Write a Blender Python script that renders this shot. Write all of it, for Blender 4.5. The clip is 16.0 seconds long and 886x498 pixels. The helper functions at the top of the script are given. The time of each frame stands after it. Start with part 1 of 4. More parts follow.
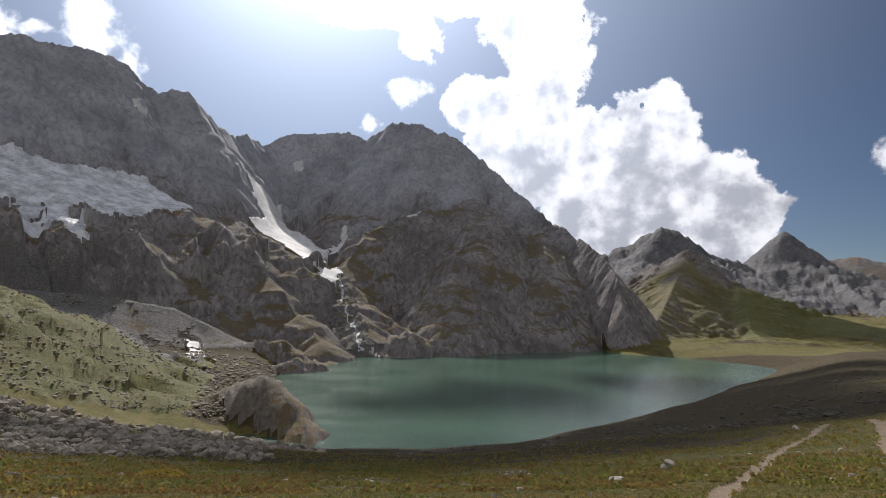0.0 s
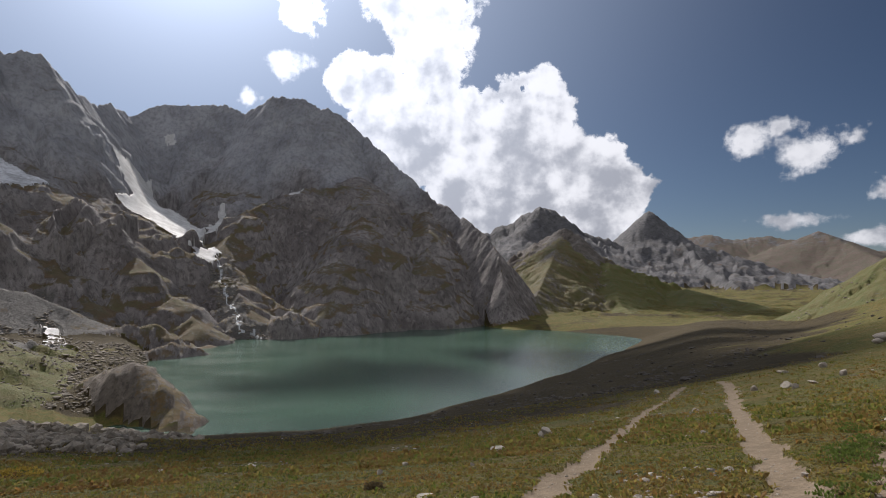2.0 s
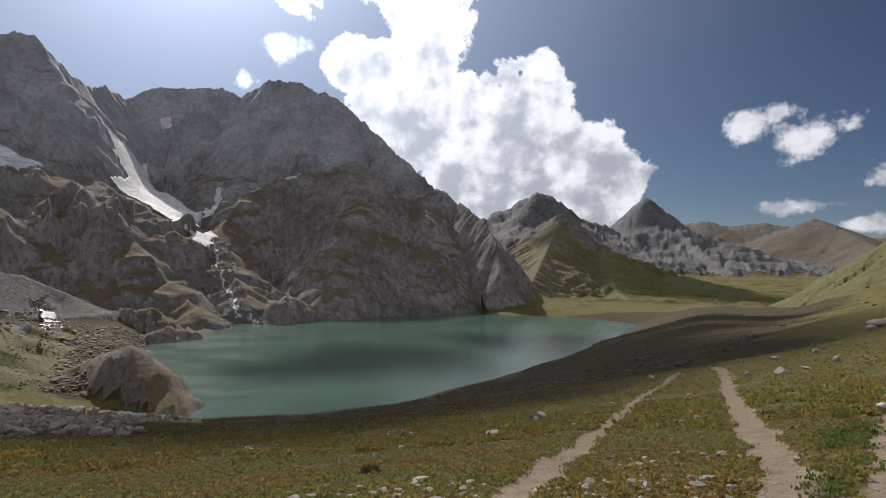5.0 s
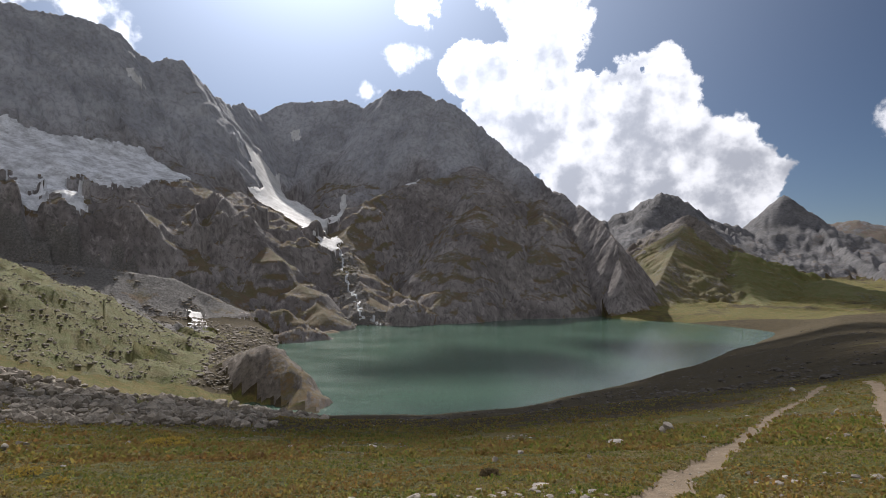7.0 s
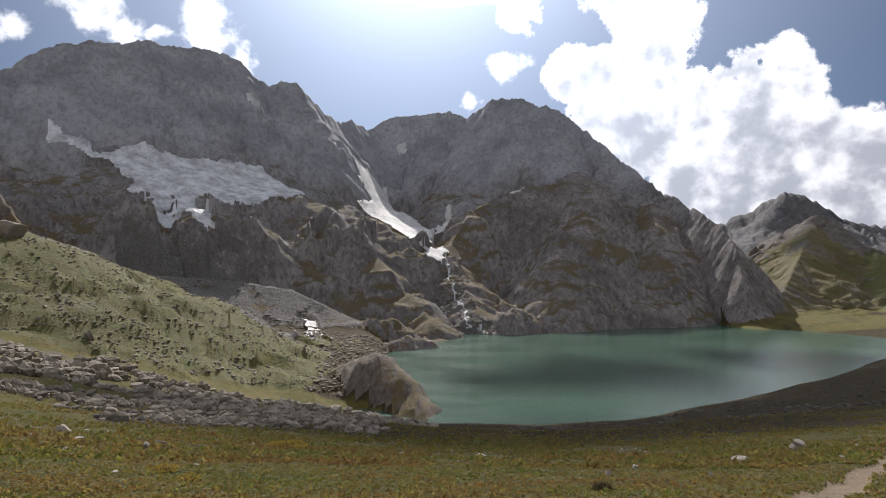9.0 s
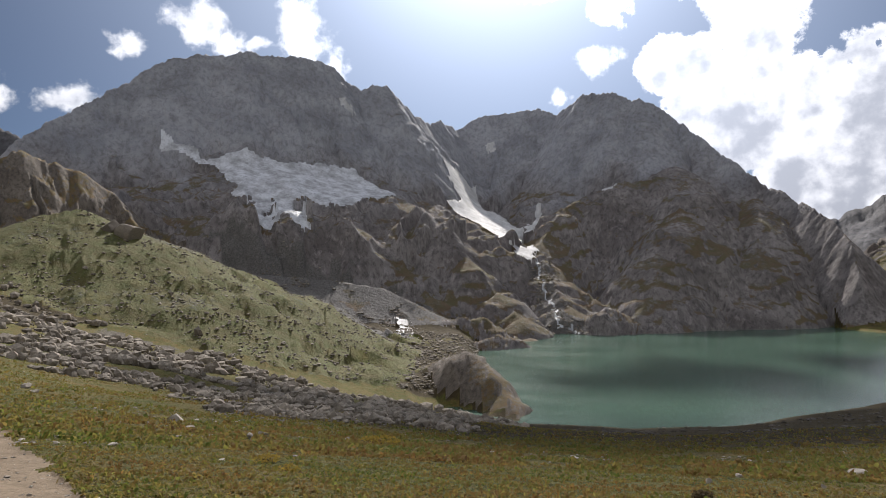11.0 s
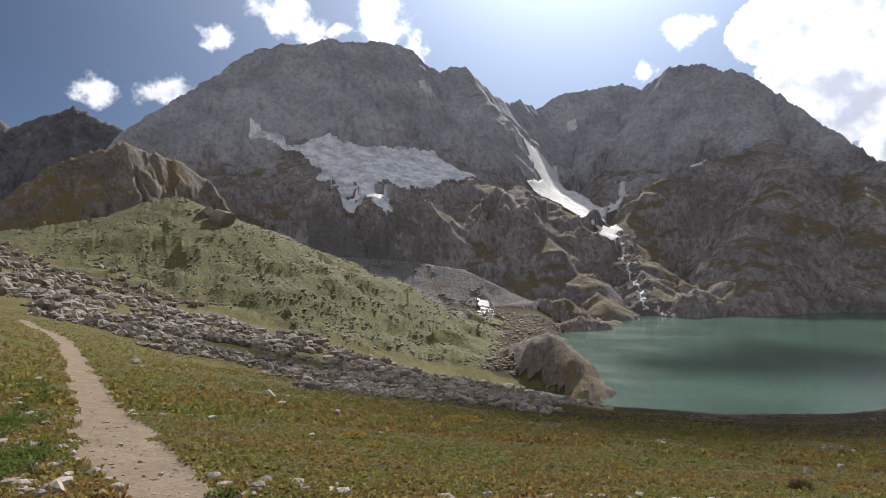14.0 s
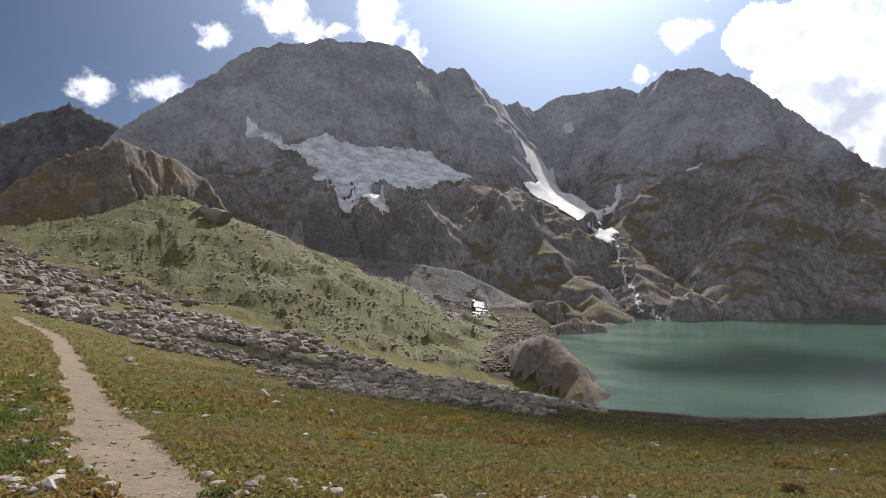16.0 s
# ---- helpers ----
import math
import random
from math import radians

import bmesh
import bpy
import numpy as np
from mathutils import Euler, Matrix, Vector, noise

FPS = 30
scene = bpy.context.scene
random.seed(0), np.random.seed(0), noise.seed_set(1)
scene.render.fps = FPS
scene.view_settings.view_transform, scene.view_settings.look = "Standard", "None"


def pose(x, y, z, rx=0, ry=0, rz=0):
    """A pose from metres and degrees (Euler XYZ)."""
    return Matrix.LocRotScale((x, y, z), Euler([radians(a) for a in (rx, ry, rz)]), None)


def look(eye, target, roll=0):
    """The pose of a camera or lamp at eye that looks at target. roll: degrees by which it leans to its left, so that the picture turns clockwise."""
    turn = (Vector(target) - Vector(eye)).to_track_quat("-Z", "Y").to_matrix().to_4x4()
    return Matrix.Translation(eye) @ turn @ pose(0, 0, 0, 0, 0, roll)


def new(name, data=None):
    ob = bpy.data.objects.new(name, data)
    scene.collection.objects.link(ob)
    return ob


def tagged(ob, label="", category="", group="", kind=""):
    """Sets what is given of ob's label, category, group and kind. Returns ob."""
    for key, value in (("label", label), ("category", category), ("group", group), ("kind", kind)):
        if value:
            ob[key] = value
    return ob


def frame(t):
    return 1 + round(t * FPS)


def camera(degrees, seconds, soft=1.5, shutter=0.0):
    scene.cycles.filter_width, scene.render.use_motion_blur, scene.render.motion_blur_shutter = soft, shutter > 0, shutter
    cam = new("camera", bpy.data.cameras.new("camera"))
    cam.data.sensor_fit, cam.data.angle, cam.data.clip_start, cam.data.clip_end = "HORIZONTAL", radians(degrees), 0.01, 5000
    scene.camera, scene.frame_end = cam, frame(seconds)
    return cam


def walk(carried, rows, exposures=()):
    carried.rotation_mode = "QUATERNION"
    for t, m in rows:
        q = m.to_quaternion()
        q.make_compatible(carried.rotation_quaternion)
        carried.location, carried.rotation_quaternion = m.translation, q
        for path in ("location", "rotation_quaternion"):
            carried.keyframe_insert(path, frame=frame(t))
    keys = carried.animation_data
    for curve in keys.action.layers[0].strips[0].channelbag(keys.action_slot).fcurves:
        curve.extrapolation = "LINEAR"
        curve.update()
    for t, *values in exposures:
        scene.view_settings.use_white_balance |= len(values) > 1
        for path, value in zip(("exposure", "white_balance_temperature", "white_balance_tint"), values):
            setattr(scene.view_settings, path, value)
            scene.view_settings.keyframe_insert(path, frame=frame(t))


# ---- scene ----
# camera: it stands on the meadow above the lake and turns
EYE = 60.0                       # metres above the lake
LENS = 69.0
PATH = (
    (0.0, -0.00, 3.69, -1.00), (0.5, -3.21, 3.55, -1.02), (1.0, -5.35, 2.82, -1.07), (1.5, -7.64, 2.45, -0.40),
    (2.0, -10.16, 1.92, -0.33), (2.5, -12.13, 1.50, -0.47), (3.0, -13.54, 1.00, -0.26), (3.2, -13.96, 0.87, -0.28),
    (5.3, -9.02, 0.56, -0.81), (5.5, -7.93, 0.56, -0.94), (6.0, -5.27, 0.78, -0.62), (6.5, -2.71, 0.73, -0.59),
    (7.0, -0.00, 0.85, -0.35), (7.5, 2.35, 1.10, -0.71), (8.0, 4.28, 1.39, -0.96), (8.5, 7.01, 1.55, -0.10),
    (11.0, 17.32, 1.64, 0.67), (11.5, 20.34, 1.80, 0.96), (12.0, 23.08, 1.46, 0.93), (12.5, 25.16, 0.93, 1.14),
    (13.0, 25.25, 0.67, 0.71), (13.5, 24.91, 0.51, 0.97), (14.0, 24.46, 0.09, 1.13), (14.5, 24.39, -0.13, 1.17),
    (15.0, 24.41, -0.06, 1.25), (15.5, 24.36, 0.09, 0.53), (16.0, 24.10, 0.17, 0.54),
)
cam = camera(LENS, 16.0, soft=0.5)
walk(cam, [(t, pose(0, 0, EYE, 90 + pitch, roll, yaw)) for t, yaw, pitch, roll in PATH],
     exposures=((0.0, -0.10, 6150, 14.0), (3.0, -0.28, 6150, 14.0), (5.5, -0.15, 6150, 14.0), (8.5, 0.0, 6150, 14.0), (12.0, 0.05, 6150, 14.0), (16.0, 0.20, 6050, 14.0)))

# ---- sky, clouds and sun ----
SUN_BEARING, SUN_HEIGHT = -12.0, 35.0      # degrees, clockwise from ahead and above the horizon
SKY, CLOUD_LIGHT = 0.036, 1.0
sb, sh = radians(SUN_BEARING), radians(SUN_HEIGHT)
SUN_WAY = Vector((math.sin(sb) * math.cos(sh), math.cos(sb) * math.cos(sh), math.sin(sh)))
world = bpy.data.worlds.new("sky")
scene.world = world
world.use_nodes = True
wt = world.node_tree
wt.nodes.clear()


def wnode(kind, **inputs):
    n = wt.nodes.new(kind)
    for key, value in inputs.items():
        socket = n.inputs[int(key[1:])]
        if isinstance(value, bpy.types.NodeSocket):
            wt.links.new(value, socket)
        else:
            socket.default_value = value
    return n


def wmath(op, a, b=0.0, c=0.0):
    n = wnode("ShaderNodeMath", i0=a, i1=b, i2=c)
    n.operation = op
    return n.outputs[0]


def wstep(value, lo, hi, a=0.0, b=1.0):
    n = wnode("ShaderNodeMapRange", i0=value, i1=lo, i2=hi, i3=a, i4=b)
    n.interpolation_type = "SMOOTHSTEP"
    return n.outputs[0]


def wmix(factor, a, b):
    n = wt.nodes.new("ShaderNodeMix")
    n.data_type = "RGBA"
    for socket, value in ((n.inputs[0], factor), (n.inputs[6], a), (n.inputs[7], b)):
        if isinstance(value, bpy.types.NodeSocket):
            wt.links.new(value, socket)
        else:
            socket.default_value = value
    return n.outputs[2]


def wnoise(vector, scale, detail=7.0, rough=0.55):
    n = wnode("ShaderNodeTexNoise", i0=vector)
    n.inputs["Scale"].default_value, n.inputs["Detail"].default_value, n.inputs["Roughness"].default_value = scale, detail, rough
    return n


way = wt.nodes.new("ShaderNodeTexCoord").outputs["Generated"]
split = wnode("ShaderNodeSeparateXYZ", i0=way)
bearing = wmath("DEGREES", wmath("ARCTAN2", split.outputs[0], split.outputs[1]))
rise = wmath("DEGREES", wmath("ARCSINE", split.outputs[2]))
flat = wnode("ShaderNodeCombineXYZ", i0=bearing, i1=rise, i2=0.0).outputs[0]
warp = wnoise(flat, 0.32, 3.0)
wsplit = wnode("ShaderNodeSeparateColor", i0=warp.outputs[1])
wb = wmath("MULTIPLY_ADD", wmath("SUBTRACT", wsplit.outputs[0], 0.5), 4.0, bearing)
we = wmath("MULTIPLY_ADD", wmath("SUBTRACT", wsplit.outputs[1], 0.5), 3.0, rise)

# cumulus clouds: bearing, height, half width, half height, in degrees
CUMULUS = (
    (8.0, 23.0, 5.6, 4.5), (9.0, 18.4, 4.2, 4.6), (4.0, 16.2, 3.2, 2.6), (6.5, 13.0, 4.5, 4.0), (11.5, 12.0, 5.6, 4.6), (18.2, 13.8, 4.2, 3.8), (16.5, 9.0, 8.5, 5.2),
    (1.6, 16.4, 2.6, 2.4), (4.6, 12.8, 3.4, 3.0), (8.4, 9.6, 3.6, 3.0), (11.6, 6.6, 3.6, 2.6), (22.3, 8.6, 5.0, 3.8), (25.3, 6.6, 3.4, 3.0), (14.0, 5.6, 6.0, 3.6), (21.0, 4.6, 6.5, 3.4), (-6.5, 24.5, 6.0, 2.8), (-2.4, 21.9, 2.6, 2.4), (1.5, 25.5, 5.0, 2.6),
)
PUFFS = (
    (35.7, 10.8, 2.6, 1.7), (39.6, 9.1, 2.9, 2.0), (38.1, 11.3, 1.4, 1.1), (42.5, 10.0, 1.0, 1.1), (45.2, 5.9, 1.7, 1.0), (39.1, 4.1, 3.8, 0.95), (44.0, 2.6, 3.2, 0.9),
    (47.8, 7.6, 2.6, 1.8), (47.0, 13.9, 1.7, 0.9), (-3.7, 17.4, 2.2, 1.7), (-6.8, 14.4, 1.3, 1.0), (-52.4, 13.5, 2.1, 1.5), (-47.6, 13.1, 3.0, 1.6), (-43.6, 17.5, 2.4, 1.0),
    (-38.0, 20.0, 3.0, 2.6), (-35.8, 18.6, 2.2, 1.6), (-29.2, 20.0, 3.6, 3.2), (-26.4, 17.6, 1.6, 2.2), (-33.4, 18.4, 1.8, 0.8),
)


def heap(group, b, e):
    total = None
    for cb, ce, hw, hh in group:
        x, y = wmath("MULTIPLY_ADD", b, 1 / hw, -cb / hw), wmath("MULTIPLY_ADD", e, 1 / hh, -ce / hh)
        d = wmath("SUBTRACT", 1.0, wmath("SQRT", wmath("MULTIPLY_ADD", x, x, wmath("MULTIPLY", y, y))))
        total = d if total is None else wmath("MAXIMUM", total, d)
    return total


billow = wnoise(flat, 0.38, 11.0, 0.66).outputs[0]
lean = wnode("ShaderNodeVectorMath", i0=flat)
lean.inputs[1].default_value = (-0.7, 0.8, 0.0)
toward = wnoise(lean.outputs[0], 0.24, 7.0, 0.52).outputs[0]
soft = wnoise(flat, 0.24, 7.0, 0.52).outputs[0]
big = wmath("ADD", heap(CUMULUS, wb, we), wmath("MULTIPLY", wmath("SUBTRACT", billow, 0.52), 1.15))
gap = wmath("MULTIPLY", wstep(wnoise(flat, 0.42, 5.0).outputs[0], 0.60, 0.72), wstep(rise, 13.0, 17.0, 0.0, 0.5))
big = wmath("SUBTRACT", big, gap)
small = wmath("ADD", heap(PUFFS, wb, we), wmath("MULTIPLY", wmath("SUBTRACT", billow, 0.56), 2.0))
# the same fair-weather cumulus over the rest of the sky
wide = wnoise(way, 2.6, 7.0, 0.55).outputs[0]
beyond = wmath("MAXIMUM", wstep(wmath("ABSOLUTE", bearing), 62.0, 80.0), wstep(rise, 30.0, 38.0))
rest = wmath("MULTIPLY", wstep(wide, 0.47, 0.55), wmath("MULTIPLY", beyond, wstep(rise, -2.0, 6.0)))
cover = wmath("MAXIMUM", wmath("MAXIMUM", wstep(big, 0.0, 0.15), wstep(small, 0.0, 0.55, 0.0, 0.92)), rest)

dot = wnode("ShaderNodeVectorMath", i0=way)
dot.operation = "DOT_PRODUCT"
dot.inputs[1].default_value = SUN_WAY
near_sun = wmath("MAXIMUM", dot.outputs["Value"], 0.0)
aureole = wmath("ADD", wmath("MULTIPLY", wmath("POWER", near_sun, 50.0), 1.5), wmath("MULTIPLY", wmath("POWER", near_sun, 8.0), 0.72))
light = wmath("ADD", wmath("MULTIPLY", wmath("SUBTRACT", toward, soft), -2.2), wmath("MULTIPLY_ADD", wstep(big, 0.1, 0.9), -0.30, wmath("MULTIPLY_ADD", wstep(wnoise(flat, 0.16, 4.0).outputs[0], 0.38, 0.62), 0.30, wstep(rise, 3.0, 16.0, 0.38, 0.62))))
tone = wmix(wstep(light, 0.12, 0.85), (0.42, 0.43, 0.46, 1), (CLOUD_LIGHT, CLOUD_LIGHT * 0.99, CLOUD_LIGHT * 0.975, 1))

sky = wt.nodes.new("ShaderNodeTexSky")
sky.sky_type, sky.sun_disc = "NISHITA", False
sky.sun_elevation, sky.sun_rotation = sh, sb
sky.altitude, sky.air_density, sky.dust_density, sky.ozone_density = 3500, 1.0, 0.8, 1.5
clear = wnode("ShaderNodeVectorMath", i0=sky.outputs[0])
clear.operation = "SCALE"
clear.inputs[3].default_value = SKY
both = wmix(cover, clear.outputs[0], tone)
glow = wnode("ShaderNodeCombineColor", i0=wmath("MULTIPLY", aureole, 0.88), i1=wmath("MULTIPLY", aureole, 0.98), i2=wmath("MULTIPLY", aureole, 1.12))
shine = wnode("ShaderNodeVectorMath", i0=both, i1=glow.outputs[0])
bg = wnode("ShaderNodeBackground", i0=shine.outputs[0], i1=1.0)
wout = wnode("ShaderNodeOutputWorld", i0=bg.outputs[0])

sun_data = bpy.data.lights.new("sun", "SUN")
sun_data.energy, sun_data.angle, sun_data.color = 5.6, radians(0.53), (1.0, 0.93, 0.82)
sun = new("sun", sun_data)
sun.matrix_world = look(SUN_WAY * 4000, (0, 0, 0))

# ---- materials ----
class Nodes:
    """Short hand for a material's node tree."""
    def __init__(self, name):
        self.mat = bpy.data.materials.new(name)
        self.mat.use_nodes = True
        self.tree = self.mat.node_tree
        self.tree.nodes.clear()
        self.out = self.add("ShaderNodeOutputMaterial")
        self.bsdf = self.add("ShaderNodeBsdfPrincipled")
        self.link(self.bsdf.outputs[0], self.out.inputs[0])
        self.where = self.add("ShaderNodeTexCoord").outputs["Object"]

    def add(self, kind):
        return self.tree.nodes.new(kind)

    def link(self, a, b):
        self.tree.links.new(a, b)

    def put(self, socket, value):
        if isinstance(value, bpy.types.NodeSocket):
            self.link(value, socket)
        elif isinstance(value, tuple):
            socket.default_value = (*value, 1.0) if len(value) == 3 and len(socket.default_value) == 4 else value
        else:
            socket.default_value = value

    def noise(self, metres, detail=5.0, rough=0.6, stretch=(1, 1, 1)):
        m = self.add("ShaderNodeMapping")
        self.link(self.where, m.inputs[0])
        m.inputs["Scale"].default_value = [a / metres for a in stretch]
        n = self.add("ShaderNodeTexNoise")
        self.link(m.outputs[0], n.inputs["Vector"])
        n.inputs["Scale"].default_value, n.inputs["Detail"].default_value, n.inputs["Roughness"].default_value = 1.0, detail, rough
        return n.outputs[0]

    def cells(self, metres, feature="F1", stretch=(1, 1, 1)):
        m = self.add("ShaderNodeMapping")
        self.link(self.where, m.inputs[0])
        m.inputs["Scale"].default_value = [a / metres for a in stretch]
        n = self.add("ShaderNodeTexVoronoi")
        n.feature = feature
        self.link(m.outputs[0], n.inputs["Vector"])
        n.inputs["Scale"].default_value = 1.0
        return n

    def step(self, value, lo, hi, a=0.0, b=1.0):
        n = self.add("ShaderNodeMapRange")
        for socket, v in zip(n.inputs[:5], (value, lo, hi, a, b)):
            self.put(socket, v)
        return n.outputs[0]

    def math(self, op, a, b=0.0):
        n = self.add("ShaderNodeMath")
        n.operation = op
        self.put(n.inputs[0], a), self.put(n.inputs[1], b)
        return n.outputs[0]

    def mix(self, factor, a, b):
        n = self.add("ShaderNodeMix")
        n.data_type = "RGBA"
        self.put(n.inputs[0], factor), self.put(n.inputs[6], a), self.put(n.inputs[7], b)
        return n.outputs[2]

    def field(self, name):
        n = self.add("ShaderNodeAttribute")
        n.attribute_name = name
        return n.outputs["Fac"]

    def bump(self, height, depth, under=None):
        n = self.add("ShaderNodeBump")
        n.inputs["Distance"].default_value = depth
        self.link(height, n.inputs["Height"])
        if under:
            self.link(under, n.inputs["Normal"])
        self.link(n.outputs[0], self.bsdf.inputs["Normal"])
        return n.outputs[0]

    def finish(self, colour, rough=0.9, gloss=0.3):
        self.put(self.bsdf.inputs["Base Color"], colour)
        self.put(self.bsdf.inputs["Roughness"], rough)
        self.put(self.bsdf.inputs["Specular IOR Level"], gloss)
        return self.mat


def mountain_rock(name, dark, pale, grassy, size=1.0):
    """Bare rock with scree and turf where the land's own fields say so; the upper field paints in haze."""
    n = Nodes(name)
    broad, middle, fine = n.noise(60 * size, 7, 0.62), n.noise(17 * size, 8, 0.68, (1, 1, 0.5)), n.noise(5 * size, 9, 0.76, (1, 1, 0.45))
    rock = n.mix(n.step(broad, 0.36, 0.64), dark, pale)
    # haze put into the colour: high rock turns paler, bluer and lower in contrast
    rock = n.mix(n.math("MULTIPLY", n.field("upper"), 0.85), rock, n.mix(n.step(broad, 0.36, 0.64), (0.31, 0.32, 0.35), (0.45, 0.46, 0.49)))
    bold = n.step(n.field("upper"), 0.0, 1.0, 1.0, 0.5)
    rock = n.mix(n.math("MULTIPLY", n.step(middle, 0.50, 0.68, 0, 0.60), bold), rock, tuple(c * 0.6 for c in dark))
    rock = n.mix(n.math("MULTIPLY", n.step(fine, 0.46, 0.62, 0, 0.75), bold), rock, tuple(c * 0.45 for c in dark))
    streak = n.noise(7 * size, 8, 0.72, (1, 1, 0.16))
    rock = n.mix(n.math("MULTIPLY", n.step(streak, 0.54, 0.68, 0, 0.55), bold), rock, tuple(min(1, c * 1.5) for c in pale))
    scree = n.mix(n.step(n.noise(1.6 * size, 6, 0.75), 0.38, 0.62), (0.105, 0.098, 0.090), (0.225, 0.212, 0.195))
    scree = n.mix(n.step(n.noise(22 * size, 5, 0.65, (1, 1, 1)), 0.45, 0.66, 0, 0.55), scree, (0.115, 0.108, 0.098))
    turf = n.mix(n.step(n.noise(14 * size, 6, 0.72), 0.38, 0.62), grassy, tuple(a * b for a, b in zip(grassy, (1.25, 0.95, 1.2))))
    turf = n.mix(n.step(n.noise(2.5 * size, 6, 0.78), 0.5, 0.72, 0, 0.65), turf, tuple(c * 0.5 for c in grassy))
    c = n.mix(n.field("scree"), rock, scree)
    edge = n.math("ADD", n.field("grass"), n.math("MULTIPLY", n.math("SUBTRACT", n.noise(7 * size, 7, 0.78), 0.5), 1.9))
    c = n.mix(n.step(edge, 0.40, 0.70, 0, 0.9), c, turf)
    first = n.bump(n.noise(16 * size, 8, 0.66, (1, 1, 0.6)), 3.4 * size)
    n.bump(fine, 2.3 * size, first)
    return n.finish(c, 0.92, 0.25)


def meadow_soil(name):
    n = Nodes(name)
    turf = n.mix(n.step(n.noise(7, 6, 0.7), 0.38, 0.62), (0.105, 0.105, 0.025), (0.180, 0.124, 0.042))
    turf = n.mix(n.step(n.noise(1.8, 6, 0.75), 0.45, 0.62, 0, 0.75), turf, (0.075, 0.095, 0.02))
    turf = n.mix(n.step(n.noise(0.55, 6, 0.75), 0.50, 0.66, 0, 0.7), turf, (0.20, 0.155, 0.065))
    turf = n.mix(n.step(n.noise(0.20, 5, 0.75), 0.48, 0.66, 0, 0.75), turf, (0.042, 0.045, 0.016))
    stony = n.mix(n.step(n.noise(0.6, 7, 0.75), 0.38, 0.62), (0.075, 0.066, 0.050), (0.20, 0.178, 0.142))
    edge = n.math("ADD", n.field("scree"), n.math("MULTIPLY", n.math("SUBTRACT", n.noise(1.1, 6, 0.8), 0.5), 1.5))
    c = n.mix(n.step(edge, 0.45, 0.62), turf, stony)
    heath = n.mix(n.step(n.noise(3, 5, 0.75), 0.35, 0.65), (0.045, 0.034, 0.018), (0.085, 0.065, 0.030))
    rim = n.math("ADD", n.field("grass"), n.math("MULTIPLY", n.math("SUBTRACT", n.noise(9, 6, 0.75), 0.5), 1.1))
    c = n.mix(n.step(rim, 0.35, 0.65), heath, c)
    first = n.bump(n.noise(0.5, 7, 0.72), 0.40)
    n.bump(n.noise(3.0, 6, 0.7), 0.8, first)
    return n.finish(c, 0.95, 0.15)


def lake_water(name):
    n = Nodes(name)
    c = n.mix(n.step(n.noise(120, 3, 0.5, (1, 1, 1)), 0.38, 0.62), (0.050, 0.098, 0.070), (0.072, 0.132, 0.095))
    ripple = n.add("ShaderNodeMath")
    ripple.operation = "ADD"
    n.link(n.noise(2.2, 3, 0.6, (1, 1.6, 1)), ripple.inputs[0]), n.link(n.noise(0.7, 2, 0.5), ripple.inputs[1])
    n.bump(ripple.outputs[0], 0.075)
    n.bsdf.inputs["IOR"].default_value = 1.33
    return n.finish(c, n.step(n.noise(60, 4, 0.6, (1, 2.5, 1)), 0.4, 0.6, 0.10, 0.15), 0.5)


def old_snow(name, clean, dirty, depth):
    n = Nodes(name)
    c = n.mix(n.step(n.noise(14, 6, 0.7, (1, 1, 0.5)), 0.40, 0.62), clean, dirty)
    c = n.mix(n.step(n.noise(4, 5, 0.7), 0.56, 0.72, 0, 0.7), c, tuple(a * 0.45 for a in dirty))
    n.bump(n.noise(5, 6, 0.7, (1, 1, 0.4)), depth)
    return n.finish(c, 0.7, 0.4)


def trodden_earth(name):
    n = Nodes(name)
    c = n.mix(n.step(n.noise(0.7, 5, 0.7), 0.35, 0.65), (0.175, 0.132, 0.088), (0.26, 0.20, 0.136))
    c = n.mix(n.step(n.noise(0.09, 5, 0.8), 0.48, 0.64, 0, 0.8), c, (0.11, 0.085, 0.058))
    c = n.mix(n.step(n.cells(0.11).outputs["Distance"], 0.08, 0.16, 0.6, 0), c, (0.36, 0.31, 0.25))
    n.bump(n.noise(0.10, 6, 0.7), 0.04)
    return n.finish(c, 0.95, 0.15)


def stone(name, dark, pale):
    n = Nodes(name)
    info = n.add("ShaderNodeObjectInfo")
    isle = n.add("ShaderNodeNewGeometry")
    own = n.math("FRACT", n.math("ADD", info.outputs["Random"], isle.outputs["Random Per Island"]))
    c = n.mix(own, dark, pale)
    c = n.mix(n.step(n.noise(0.5, 6, 0.7), 0.42, 0.68, 0, 0.65), c, tuple(a * 0.5 for a in dark))
    c = n.mix(n.step(n.noise(0.12, 4, 0.7), 0.55, 0.75, 0, 0.5), c, tuple(min(1, a * 1.4) for a in pale))
    n.bump(n.noise(0.25, 7, 0.7), 0.08)
    return n.finish(c, 0.9, 0.25)


